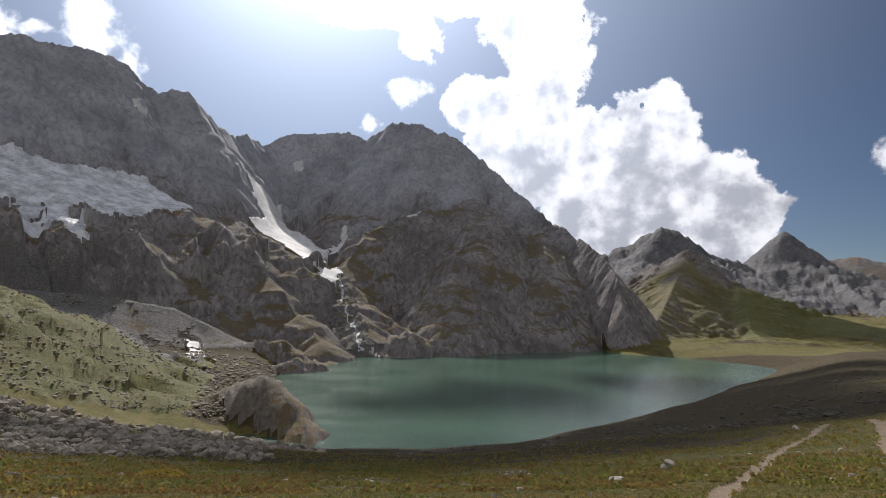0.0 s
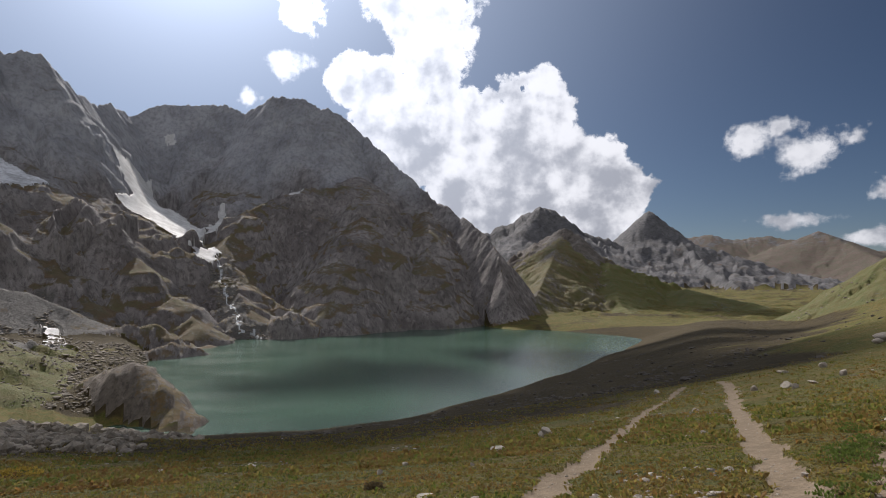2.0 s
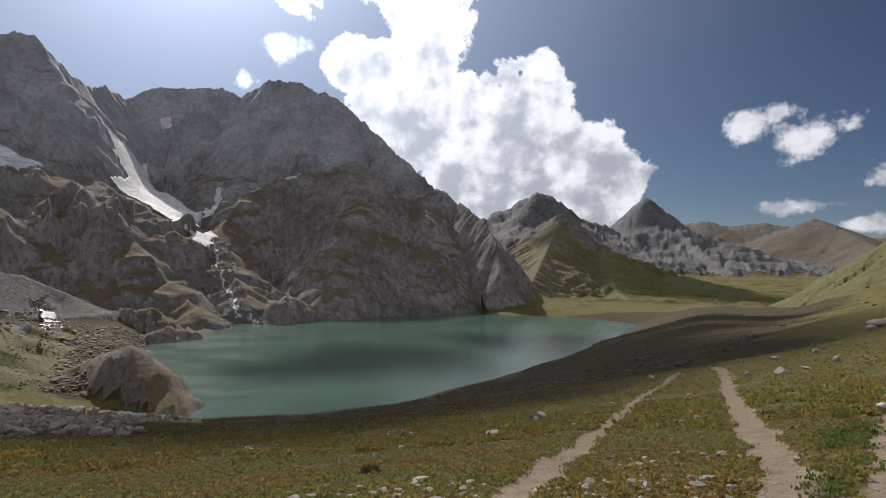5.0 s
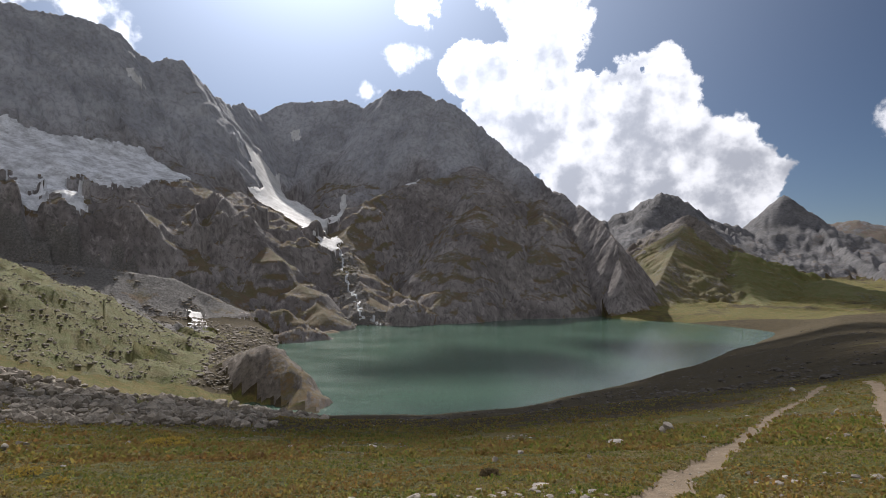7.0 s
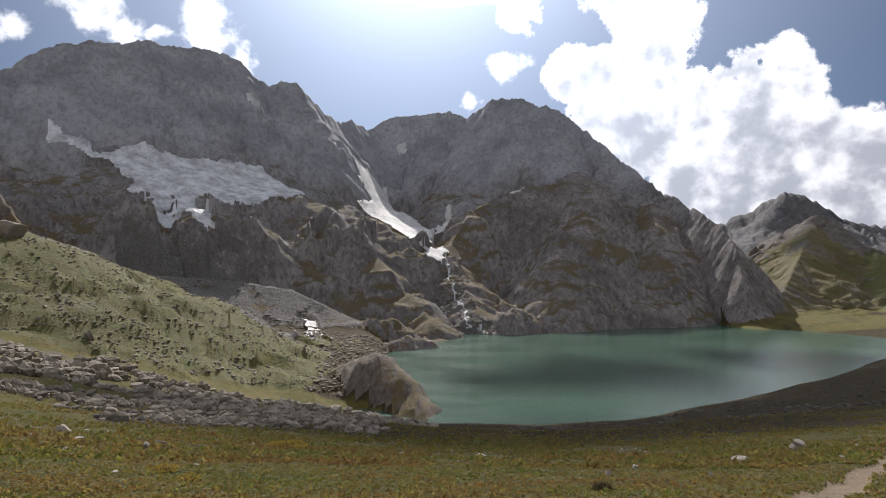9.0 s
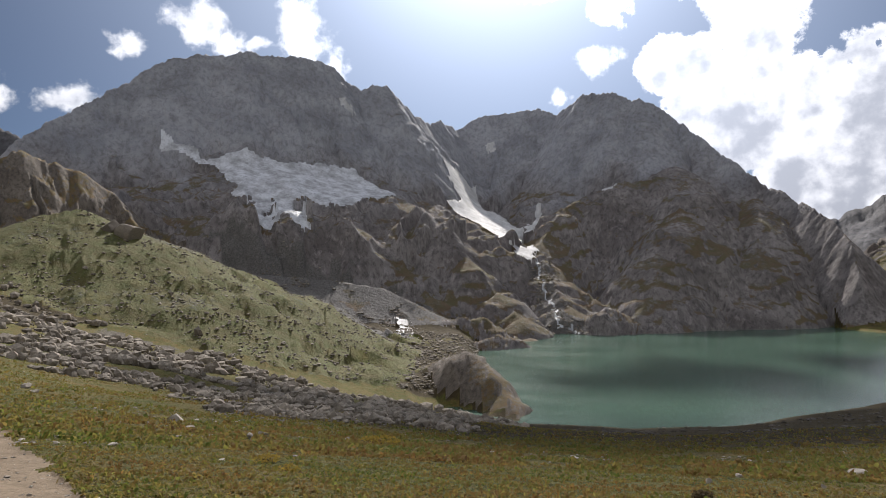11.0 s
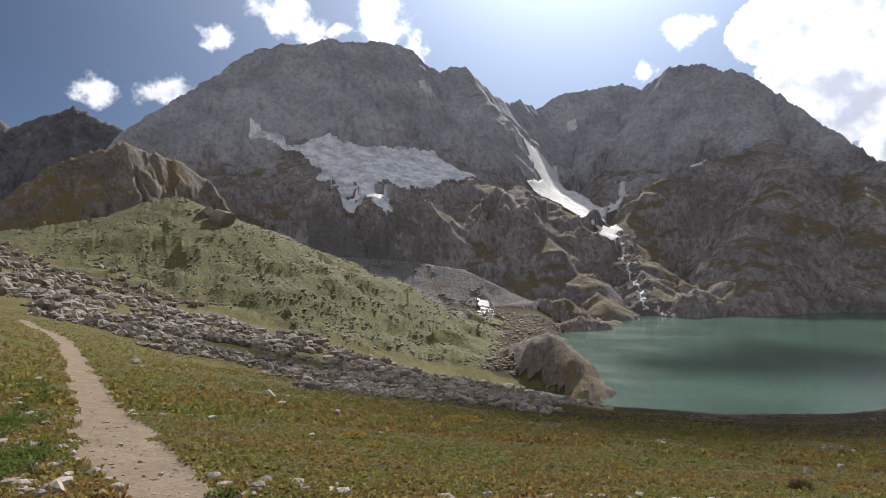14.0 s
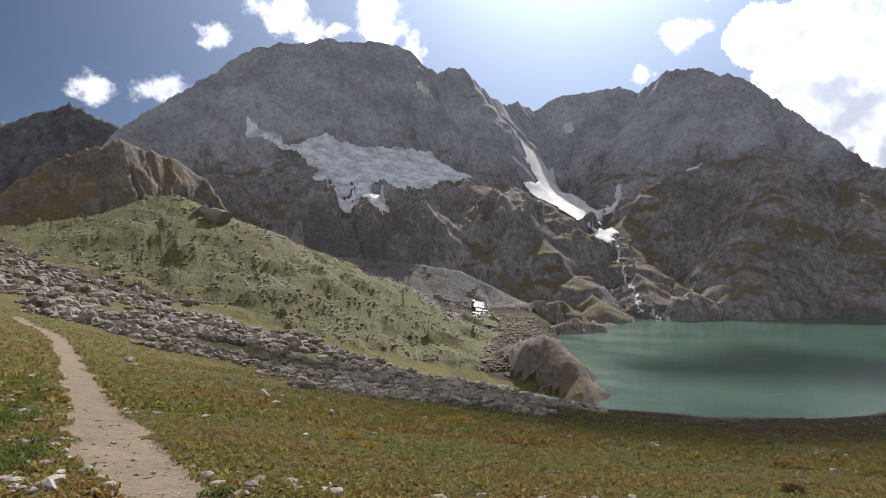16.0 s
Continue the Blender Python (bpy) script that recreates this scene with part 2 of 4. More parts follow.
def leaf(name, colours):
    """Herbs and blades, each clump of its own tint, with light passing through."""
    n = Nodes(name)
    ramp = n.add("ShaderNodeValToRGB")
    ramp.color_ramp.interpolation = "LINEAR"
    for i, (at, c) in enumerate(colours):
        e = ramp.color_ramp.elements[i] if i < 2 else ramp.color_ramp.elements.new(at)
        e.position, e.color = at, (*c, 1)
    blend = n.math("ADD", n.math("MULTIPLY", n.add("ShaderNodeNewGeometry").outputs["Random Per Island"], 0.45), n.step(n.noise(5, 4, 0.7), 0.3, 0.7, 0, 0.55))
    n.link(blend, ramp.inputs[0])
    n.finish(ramp.outputs[0], 0.75, 0.2)
    through_leaf = n.add("ShaderNodeBsdfTranslucent")
    n.link(ramp.outputs[0], through_leaf.inputs[0])
    share = n.add("ShaderNodeMixShader")
    share.inputs[0].default_value = 0.55
    n.link(n.bsdf.outputs[0], share.inputs[1]), n.link(through_leaf.outputs[0], share.inputs[2]), n.link(share.outputs[0], n.out.inputs[0])
    return n.mat


def vapour(name):
    n = Nodes(name)
    return n.finish(n.mix(n.noise(90, 5, 0.6), (0.86, 0.87, 0.88), (0.95, 0.95, 0.95)), 1.0, 0.0)


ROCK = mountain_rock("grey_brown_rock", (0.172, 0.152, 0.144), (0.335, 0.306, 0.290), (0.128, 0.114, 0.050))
FAR_ROCK = mountain_rock("far_grey_rock", (0.115, 0.113, 0.118), (0.19, 0.185, 0.19), (0.105, 0.094, 0.060), 2.5)
FRONT_ROCK = mountain_rock("brown_rock_and_turf", (0.125, 0.106, 0.092), (0.25, 0.22, 0.19), (0.125, 0.125, 0.042))
HILL = mountain_rock("turf_and_stones", (0.11, 0.105, 0.09), (0.22, 0.20, 0.17), (0.112, 0.124, 0.031), 0.5)
KNOLL_ROCK = mountain_rock("brown_knoll_rock", (0.135, 0.112, 0.092), (0.25, 0.215, 0.175), (0.145, 0.120, 0.042), 0.5)
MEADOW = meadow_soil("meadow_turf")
WATER = lake_water("green_lake_water")
ICE_STUFF = old_snow("glacier_ice", (0.74, 0.75, 0.77), (0.38, 0.38, 0.385), 2.4)
SNOW_STUFF = old_snow("old_snow", (0.66, 0.65, 0.635), (0.45, 0.44, 0.42), 1.4)
WHITE_WATER = old_snow("white_water", (0.55, 0.57, 0.58), (0.30, 0.31, 0.31), 0.4)
TRAIL_SOIL = trodden_earth("trodden_earth")
SCREE_STONE = stone("scree_stone", (0.145, 0.123, 0.096), (0.37, 0.322, 0.258))
PALE_STONE = stone("pale_stone", (0.28, 0.243, 0.20), (0.47, 0.42, 0.352))
# bank stones: the cloud's shade is put into a darker stone colour
SHADED_STONE = stone("shaded_stone", (0.07, 0.06, 0.048), (0.15, 0.13, 0.105))
DARK_STONE = stone("dark_stone", (0.03, 0.028, 0.026), (0.05, 0.046, 0.042))
HERBS = leaf("meadow_herbs", ((0.0, (0.06, 0.10, 0.018)), (0.3, (0.16, 0.185, 0.036)), (0.5, (0.27, 0.215, 0.06)), (0.68, (0.21, 0.142, 0.042)), (0.82, (0.29, 0.16, 0.052)), (1.0, (0.10, 0.065, 0.03))))
YELLOW = leaf("yellow_shrub", ((0.0, (0.30, 0.22, 0.04)), (1.0, (0.42, 0.30, 0.06))))
BROWN = leaf("brown_shrub", ((0.0, (0.07, 0.06, 0.03)), (1.0, (0.15, 0.10, 0.05))))
GREEN = leaf("green_herb", ((0.0, (0.09, 0.135, 0.025)), (1.0, (0.17, 0.21, 0.05))))
VAPOUR = vapour("cloud_vapour")

# ---- the lie of the land ----
LATTICE = np.random.RandomState(7).rand(256, 256) * 2 * math.pi
GX, GY = np.cos(LATTICE), np.sin(LATTICE)


def grain(x, y):
    """Smooth gradient noise in the plane, about -0.7 to 0.7."""
    xi, yi = np.floor(x).astype(int), np.floor(y).astype(int)
    fx, fy = x - xi, y - yi
    u, v = fx * fx * fx * (fx * (fx * 6 - 15) + 10), fy * fy * fy * (fy * (fy * 6 - 15) + 10)

    def corner(i, j):
        a, b = (xi + i) & 255, (yi + j) & 255
        return GX[a, b] * (fx - i) + GY[a, b] * (fy - j)
    low = corner(0, 0) * (1 - u) + corner(1, 0) * u
    high = corner(0, 1) * (1 - u) + corner(1, 1) * u
    return low * (1 - v) + high * v


def fbm(x, y, octaves=4, gain=0.5):
    total, amp = np.zeros_like(x), 1.0
    for k in range(octaves):
        total += amp * grain(x * 2 ** k + 17.3 * k, y * 2 ** k - 9.1 * k)
        amp *= gain
    return total


def crags(x, y, octaves=4, gain=0.5):
    """Ridged noise, 0 to about 1: sharp crests with hollows between."""
    total, amp = np.zeros_like(x), 0.55
    for k in range(octaves):
        n = 1 - np.abs(grain(x * 2 ** k + 31.7 * k, y * 2 ** k + 5.9 * k)) * 2
        total += amp * n * n
        amp *= gain
    return total


def smooth(a, lo, hi):
    t = np.clip((a - lo) / (hi - lo), 0, 1)
    return t * t * (3 - 2 * t)


def crest(points):
    """Crest points from bearing, distance and the height angle at which they stand from the meadow."""
    out = []
    for b, r, e in points:
        b, e = math.radians(b), math.radians(e)
        out.append((r * math.sin(b), r * math.cos(b), 60.0 + r * math.tan(e)))
    return out


# each ridge: crest points (bearing, distance, height angle), fall of the slope (distance, drop), crest jag, rib depth, rib width
RIDGES = {
    "massif": (crest([(-54, 760, 6.0), (-50.7, 800, 10.0), (-48, 830, 11.9), (-45.8, 850, 13.3), (-43.6, 870, 14.8), (-41.7, 885, 16.3),
                      (-39.8, 895, 17.2), (-36.9, 900, 17.6), (-34, 905, 18.2), (-32.8, 905, 17.9), (-29.5, 910, 18.0),
                      (-27, 915, 17.4), (-25.3, 920, 15.8), (-22.1, 925, 15.8), (-20.8, 940, 14.6), (-20.1, 960, 13.6),
                      (-18.8, 1000, 12.8), (-17.3, 1050, 12.8), (-15.9, 1090, 12.1)]),
               ((0, 0), (130, 178), (290, 256), (345, 336), (470, 430), (900, 860), (5000, 6000)), 6.0, 0.15, 60.0),
    "mid": (crest([(-15.9, 1090, 12.1), (-14.1, 1110, 13.1), (-11.7, 1110, 13.4), (-9.1, 1100, 13.7), (-7.1, 1080, 13.2), (-5.7, 1060, 14.0),
                   (-4.8, 1050, 14.7), (-2.1, 1030, 14.6), (-0.7, 1020, 13.8), (0.0, 1015, 14.1), (2.4, 1000, 12.4), (5.0, 960, 10.1),
                   (7.2, 930, 8.2), (9.2, 900, 6.4), (11.7, 850, 4.9), (13.7, 800, 3.4), (15.0, 760, 1.7), (15.6, 720, -1.0), (15.8, 690, -4.8)]),
            ((0, 0), (120, 150), (300, 250), (440, 345), (900, 800), (5000, 6000)), 5.0, 0.16, 66.0),
    "shoulder": (crest([(-66, 560, 0.0), (-60, 560, 2.3), (-57.5, 570, 5.5), (-55.7, 580, 7.0), (-53, 590, 8.2), (-50.6, 600, 9.0), (-46.8, 610, 7.8),
                        (-44.5, 610, 6.4), (-42.3, 560, 3.1), (-39, 540, 0.6), (-34.5, 520, -2.5), (-31.5, 480, -5.0)]),
                 ((0, 0), (60, 60), (140, 105), (260, 200), (5000, 6000)), 3.0, 0.20, 22.0),
    "hill": (crest([(-75, 420, 1.0), (-60, 430, 1.6), (-56, 430, 2.4), (-52, 430, 3.2), (-49, 430, 4.4), (-46.6, 430, 4.9), (-44, 425, 3.8), (-41.9, 420, 2.2),
                     (-38.3, 412, 0.8), (-35.4, 405, -1.3), (-33.5, 398, -3.0), (-31.5, 388, -5.0), (-28.6, 372, -7.6), (-26.5, 358, -8.9), (-22.0, 345, -9.4), (-19.0, 335, -9.8), (-17.2, 322, -9.8)]),
             ((0, 0), (60, 25), (140, 60), (260, 122), (5000, 6000)), 1.6, 0.05, 26.0),
    "knoll": (crest([(-20.5, 345, -9.9), (-17.5, 322, -8.0), (-15.4, 302, -7.4), (-14.2, 294, -8.0), (-13.2, 285, -9.2), (-11.9, 272, -11.1), (-10.9, 258, -12.9)]),
              ((0, 0), (9, 4), (20, 19), (55, 75), (5000, 6000)), 1.5, 0.20, 12.0),
    "spur": (crest([(-22.5, 770, 6.7), (-20, 725, 5.5), (-17.5, 680, 3.2), (-15, 640, 0.8), (-12.5, 600, -2.2), (-10.5, 560, -4.6), (-9.8, 530, -6.4)]),
             ((0, 0), (25, 9), (55, 40), (125, 130), (5000, 6000)), 4.0, 0.20, 34.0),
    "buttress_west": (crest([(-43, 730, 6.6), (-40.5, 690, 4.9), (-38.3, 662, 3.4), (-34.5, 622, 0.4), (-31.2, 592, -2.8)]),
                      ((0, 0), (25, 12), (45, 40), (100, 130), (5000, 6000)), 3.0, 0.22, 24.0),
    "buttress_mid": (crest([(-33.2, 690, 4.0), (-30.5, 655, 2.0), (-28.2, 625, -0.2), (-25, 602, -2.0)]),
                     ((0, 0), (25, 12), (45, 40), (100, 130), (5000, 6000)), 3.0, 0.22, 24.0),
    "buttress_east": (crest([(-25.0, 720, 5.2), (-23.0, 665, 2.6), (-20.6, 620, -0.2), (-18.6, 590, -2.4)]),
                      ((0, 0), (25, 12), (45, 40), (100, 125), (5000, 6000)), 3.0, 0.22, 24.0),
    "bank": (crest([(3, 880, 7.4), (-2.5, 860, 7.0), (-7.0, 820, 5.0), (-8.6, 750, 2.2), (-8.3, 680, -0.6), (-6.6, 620, -3.2)]),
             ((0, 0), (30, 10), (65, 45), (150, 150), (5000, 6000)), 4.0, 0.20, 36.0),
    "brow": (crest([(2.6, 900, 8.2), (3.6, 820, 6.2), (2.6, 750, 3.8), (1.0, 690, 0.8), (0.4, 650, -2.0)]),
             ((0, 0), (30, 10), (65, 45), (150, 155), (5000, 6000)), 4.0, 0.20, 36.0),
    "brow_east": (crest([(8.5, 880, 5.2), (9.0, 800, 3.6), (8.6, 730, 0.6), (8.2, 690, -2.4)]),
                  ((0, 0), (25, 9), (55, 42), (130, 140), (5000, 6000)), 4.0, 0.20, 34.0),
    "hummock": (crest([(-18.5, 500, -5.4), (-16, 512, -4.6), (-13.5, 515, -4.4), (-12.0, 515, -5.6)]),
                ((0, 0), (16, 9), (40, 40), (5000, 6000)), 2.0, 0.30, 12.0),
    "hummock_low": (crest([(-14.5, 470, -6.6), (-12.6, 480, -6.0), (-10.6, 485, -6.4)]),
                    ((0, 0), (12, 6), (30, 32), (5000, 6000)), 1.5, 0.30, 9.0),
    "shore_crag": (crest([(-4.6, 590, -4.8), (-3.2, 596, -3.5), (-1.8, 600, -4.0), (0.5, 606, -5.0)]),
                   ((0, 0), (16, 10), (40, 44), (5000, 6000)), 2.0, 0.30, 12.0),
    "talus": (crest([(-36, 565, -0.2), (-31, 560, -0.6), (-27, 556, -1.0), (-22.5, 548, -1.8), (-19.6, 530, -3.3), (-17.2, 505, -5.6)]),
              ((0, 0), (60, 34), (120, 62), (200, 84), (5000, 4000)), 0.6, 0.025, 16.0),
    "foot": (crest([(20.5, 1060, 3.0), (19.5, 900, 0.4), (18.2, 780, -2.6), (17.2, 705, -4.5)]),
             ((0, 0), (60, 30), (140, 80), (5000, 4000)), 2.0, 0.12, 24.0),
    "foot_east": (crest([(24.5, 1020, 0.8), (25.5, 850, -2.8), (27.5, 730, -4.4), (31, 700, -4.6)]),
                  ((0, 0), (60, 18), (160, 60), (5000, 4000)), 2.0, 0.12, 20.0),
    "left_range": (crest([(-80, 1500, 9), (-66, 1500, 11), (-59.6, 1500, 10.5), (-58.2, 1500, 9.7), (-56.9, 1500, 10.3), (-55.3, 1500, 10.8), (-54.1, 1500, 11.7),
                          (-52.2, 1480, 10.7), (-50.7, 1450, 10.0), (-47, 1450, 7.0)]),
                   ((0, 0), (200, 230), (500, 420), (900, 660), (5000, 4000)), 9.0, 0.15, 50.0),
    "front_peak": (crest([(15.9, 1150, 0.2), (18.3, 1120, 2.4), (20.5, 1080, 3.8), (22.0, 1060, 3.2), (23.9, 1040, 1.4), (26.1, 1010, -1.0), (28.5, 1000, -2.2)]),
                   ((0, 0), (60, 48), (160, 100), (420, 190), (5000, 4000)), 7.0, 0.30, 40.0),
    "dark_hill": (crest([(28.5, 1000, -2.2), (30.8, 1000, -1.4), (33.1, 980, -2.1), (36.2, 950, -2.5), (38.2, 900, -3.9)]),
                  ((0, 0), (60, 14), (160, 36), (420, 120), (5000, 4000)), 1.5, 0.06, 26.0),
    "far_peak": (crest([(11, 2300, 2.0), (14.2, 2300, 3.4), (16.5, 2300, 4.4), (18.7, 2300, 5.8), (20.0, 2300, 5.3), (21.7, 2350, 4.0), (23.9, 2400, 3.1), (25.2, 2450, 2.6)]),
                 ((0, 0), (150, 120), (500, 250), (1200, 420), (6000, 3000)), 20.0, 0.16, 80.0),
    "sharp_peak": (crest([(25.2, 2700, 2.6), (26.8, 2700, 4.1), (27.9, 2650, 5.4), (29.0, 2650, 4.1), (29.9, 2600, 3.1), (31.5, 2300, 1.4), (34.0, 2000, -0.6), (36.5, 1700, -2.2)]),
                   ((0, 0), (150, 130), (500, 250), (1200, 420), (6000, 3000)), 16.0, 0.13, 80.0),
    "far_range": (crest([(28, 3900, 2.4), (32.7, 3900, 3.1), (34.2, 3900, 2.6), (37.0, 3900, 2.9), (39.1, 3800, 2.5), (40.4, 3700, 3.2), (42.3, 3500, 2.3), (43.9, 3200, 1.3), (46, 2800, 0.2)]),
                  ((0, 0), (500, 200), (1600, 420), (6000, 3000)), 10.0, 0.07, 170.0),
    "last_range": (crest([(40, 4700, 0.8), (43.9, 4700, 1.5), (45.0, 4700, 1.7), (45.9, 4700, 2.0), (48, 4700, 1.6), (54, 4700, 2.5)]),
                   ((0, 0), (500, 150), (1600, 300), (6000, 3000)), 10.0, 0.10, 160.0),
    "right_hill": (crest([(36.5, 760, -4.9), (38.7, 740, -3.8), (40.5, 700, -2.7), (42.3, 670, -1.4), (45.0, 640, 0.5), (46.1, 625, 1.7), (48.5, 610, 3.5), (52, 590, 5.0), (60, 540, 6.5), (72, 480, 8.0), (90, 420, 9.0)]),
                   ((0, 0), (40, 24), (120, 80), (220, 160), (5000, 4000)), 2.0, 0.05, 30.0),
}
ORDER = ["ground"] + list(RIDGES)


def basin(x, y):
    """Meadow, lake bed and valley floor."""
    b0 = math.radians(-5.0)
    v, u = x * math.sin(b0) + y * math.cos(b0), x * math.cos(b0) - y * math.sin(b0)
    meadow = 58.4 - 0.24 * v + 0.0019 * u * u / (1 + np.abs(u) / 150)
    meadow -= 0.3 * np.maximum(np.hypot(x, y) - 700, 0)
    meadow += np.where(v < 0, 0.10 * v, 0) + fbm(x / 55 + 3, y / 55, 3) * 1.6 * smooth(np.hypot(x, y), 12, 90)
    r = np.hypot(x, y)
    side = np.degrees(np.arctan2(x, y))
    meadow -= 0.06 * np.maximum(r - 180, 0) * smooth(side, 31, 40) * (1 - smooth(side, 48, 58))   # the slope sinks into the valley
    open_side = smooth(side, 11, 17) * (1 - smooth(side, 70, 90))
    reach = r + 7.0 * np.maximum(side - 20, 0)
    bed = -9.0 + open_side * (16.0 * smooth(reach, 600, 720) + 0.018 * np.maximum(r - 720, 0) * smooth(-side, -34, -24))
    bed = bed + 11.5 * smooth(-side, 12.6, 15.5) * smooth(r, 262, 300) + smooth(-side, 14, 17) * np.clip(r - 300, 0, 150) * 0.05
    bed = bed + fbm(x / 90, y / 90, 4) * 6 * smooth(r, 690, 900) + crags(x / 40, y / 40, 3) * 5 * smooth(r, 700, 800)
    k = 4.0
    return np.maximum(meadow, bed) + k * np.exp(-np.abs(meadow - bed) / k) * 0.5, meadow


def land(x, y, rough=1.0):
    """Height and the part of the land that it belongs to."""
    x, y = np.asarray(x, float), np.asarray(y, float)
    z, meadow = basin(x, y)
    owner = np.zeros(x.shape, int)
    for number, name in enumerate(RIDGES):
        points, fall, jag, rib, width = RIDGES[name]
        fd, fz = np.array(fall, float).T
        reach = np.interp(max(p[2] for p in points) + 40, fz, fd) + 30
        px, py = [p[0] for p in points], [p[1] for p in points]
        close = (x > min(px) - reach) & (x < max(px) + reach) & (y > min(py) - reach) & (y < max(py) + reach)
        if not close.any():
            continue
        cx, cy = x[close], y[close]
        best = np.full(cx.shape, -1e9)
        where, away = np.zeros(cx.shape), np.zeros(cx.shape)
        start = 0.0
        for (ax, ay, az), (bx, by, bz) in zip(points, points[1:]):
            lx, ly = bx - ax, by - ay
            size = math.hypot(lx, ly)
            t = np.clip(((cx - ax) * lx + (cy - ay) * ly) / (size * size), 0, 1)
            d = np.hypot(cx - ax - t * lx, cy - ay - t * ly)
            h = az + t * (bz - az) - np.interp(d, fd, fz)
            better = h > best
            best, where, away = np.where(better, h, best), np.where(better, start + t * size, where), np.where(better, d, away)
            start += size
        high = best > z[close] - 60
        near = np.zeros(x.shape, bool)
        near[close] = high
        bx_, by_, s, d, h = cx[high], cy[high], where[high], away[high], best[high]
        scale = width * 2.2
        warp = fbm(bx_ / scale, by_ / scale, 3) * width
        lie = s + warp - (0.5 * d if name == "massif" else 0.0)   # the massif's ribs slant
        ribs = crags(lie / width, d / (width * 5.0) + number * 7.7, 4, 0.42) - 0.55
        lumps = crags(bx_ / (width * 2.4) + number, by_ / (width * 2.4), 5, 0.45) - 0.55
        flutes = crags((lie - warp * 0.4) / (width * 0.36) + 3.1, d / (width * 2.4) + number, 3, 0.5) - 0.55
        folds = crags(lie / (width * 2.3) + 1.7 + number, d / (width * 9.0) + number * 3.1, 2, 0.4) - 0.5
        depth = np.minimum(d, 260) ** 0.8 * rib * 2.2
        if name == "massif":                                    # the ice lies on a smooth bench
            depth = depth * (1 - 0.7 * np.exp(-((d - 180) / 50) ** 2))
        fold = 1.3 if rib > 0.1 else 0.0
        h = h + rough * (folds * depth * fold + ribs * depth * 1.4 + lumps * depth * 0.9 + flutes * np.minimum(depth, 11) * 0.95) + fbm(s / (jag * 5) + number * 3.3, s * 0, 4, 0.6) * jag * np.exp(-d / 40) + fbm(s / (jag * 1.2) + number, s * 0, 3, 0.6) * jag * 0.45 * np.exp(-d / 15)
        if rib > 0.1 and rough:                                 # ledges
            step = width * 0.55
            q = (h + fbm(bx_ / 60, by_ / 60, 3) * width * 0.8) / step
            h = h + (np.floor(q) + smooth(q - np.floor(q), 0.35, 0.8) - q) * step * 0.22 * smooth(d, 10, 50)
        zz, oo = z[near], owner[near]
        over = h > zz
        k = 9.0 if name in ("hill", "talus", "right_hill") else 2.5
        blend = np.maximum(h, zz) + k * 0.5 * np.exp(-np.abs(h - zz) / k)
        z[near] = np.where(np.abs(h - zz) < 25, blend, np.maximum(h, zz))
        oo[over] = number + 1
        owner[near] = oo
    return z, owner


def spread(lo, hi, step):
    return np.arange(lo, hi, step)


# one sheet of land round the camera's meadow, finer where the walk looks
BEARINGS = np.concatenate([spread(-63, 53, 0.105), spread(53, 297, 4.0)])
RADII = np.concatenate([[0.0], np.geomspace(0.6, 400, 440)[:-1], spread(400, 1130, 2.6), spread(1130, 1600, 9.0), np.geomspace(1600, 4950, 110)])
GB, GR = np.meshgrid(np.radians(BEARINGS), RADII)
LX, LY = GR * np.sin(GB), GR * np.cos(GB)
LZ, OWNER = land(LX, LY)
NR, NB = LX.shape


def slopes():
    """Steepness of the sheet, as the upward part of its normal."""
    def turned(a):
        return np.roll(a, -1, 1) - np.roll(a, 1, 1)
    rx, ry, rz = np.gradient(LX, axis=0), np.gradient(LY, axis=0), np.gradient(LZ, axis=0)
    tx, ty, tz = turned(LX), turned(LY), turned(LZ)
    nx, ny, nz = ry * tz - rz * ty, rz * tx - rx * tz, rx * ty - ry * tx
    return np.abs(nz) / np.sqrt(nx * nx + ny * ny + nz * nz + 1e-12)


UP = slopes()


def place(b, r):
    return r * math.sin(radians(b)), r * math.cos(radians(b))


def inside(outline, wobble=0.0, size=20.0):
    """Which points of the sheet lie within an outline of bearings and distances; its edge wanders by wobble metres."""
    far = [r for b, r in outline]
    rows = slice(int(np.searchsorted(RADII, min(far) - 40)), int(np.searchsorted(RADII, max(far) + 40)))
    lx, ly = LX[rows], LY[rows]
    x = lx + fbm(lx / size, ly / size, 3) * wobble * 2
    y = ly + fbm(lx / size + 40, ly / size, 3) * wobble * 2
    corners = [place(b, r) for b, r in outline]
    odd = np.zeros(lx.shape, bool)
    for (ax, ay), (bx, by) in zip(corners, corners[1:] + corners[:1]):
        if ay != by:
            odd ^= ((ay > y) != (by > y)) & (x < (bx - ax) * (y - ay) / (by - ay) + ax)
    whole = np.zeros(LX.shape, bool)
    whole[rows] = odd
    return whole


def beside(line, x, y):
    """Distance of points from a trail of bearings and distances."""
    corners = [place(b, r) for b, r in line]
    best = np.full(x.shape, 1e9)
    for (ax, ay), (bx, by) in zip(corners, corners[1:]):
        lx, ly = bx - ax, by - ay
        t = np.clip(((x - ax) * lx + (y - ay) * ly) / (lx * lx + ly * ly), 0, 1)
        best = np.minimum(best, np.hypot(x - ax - t * lx, y - ay - t * ly))
    return best


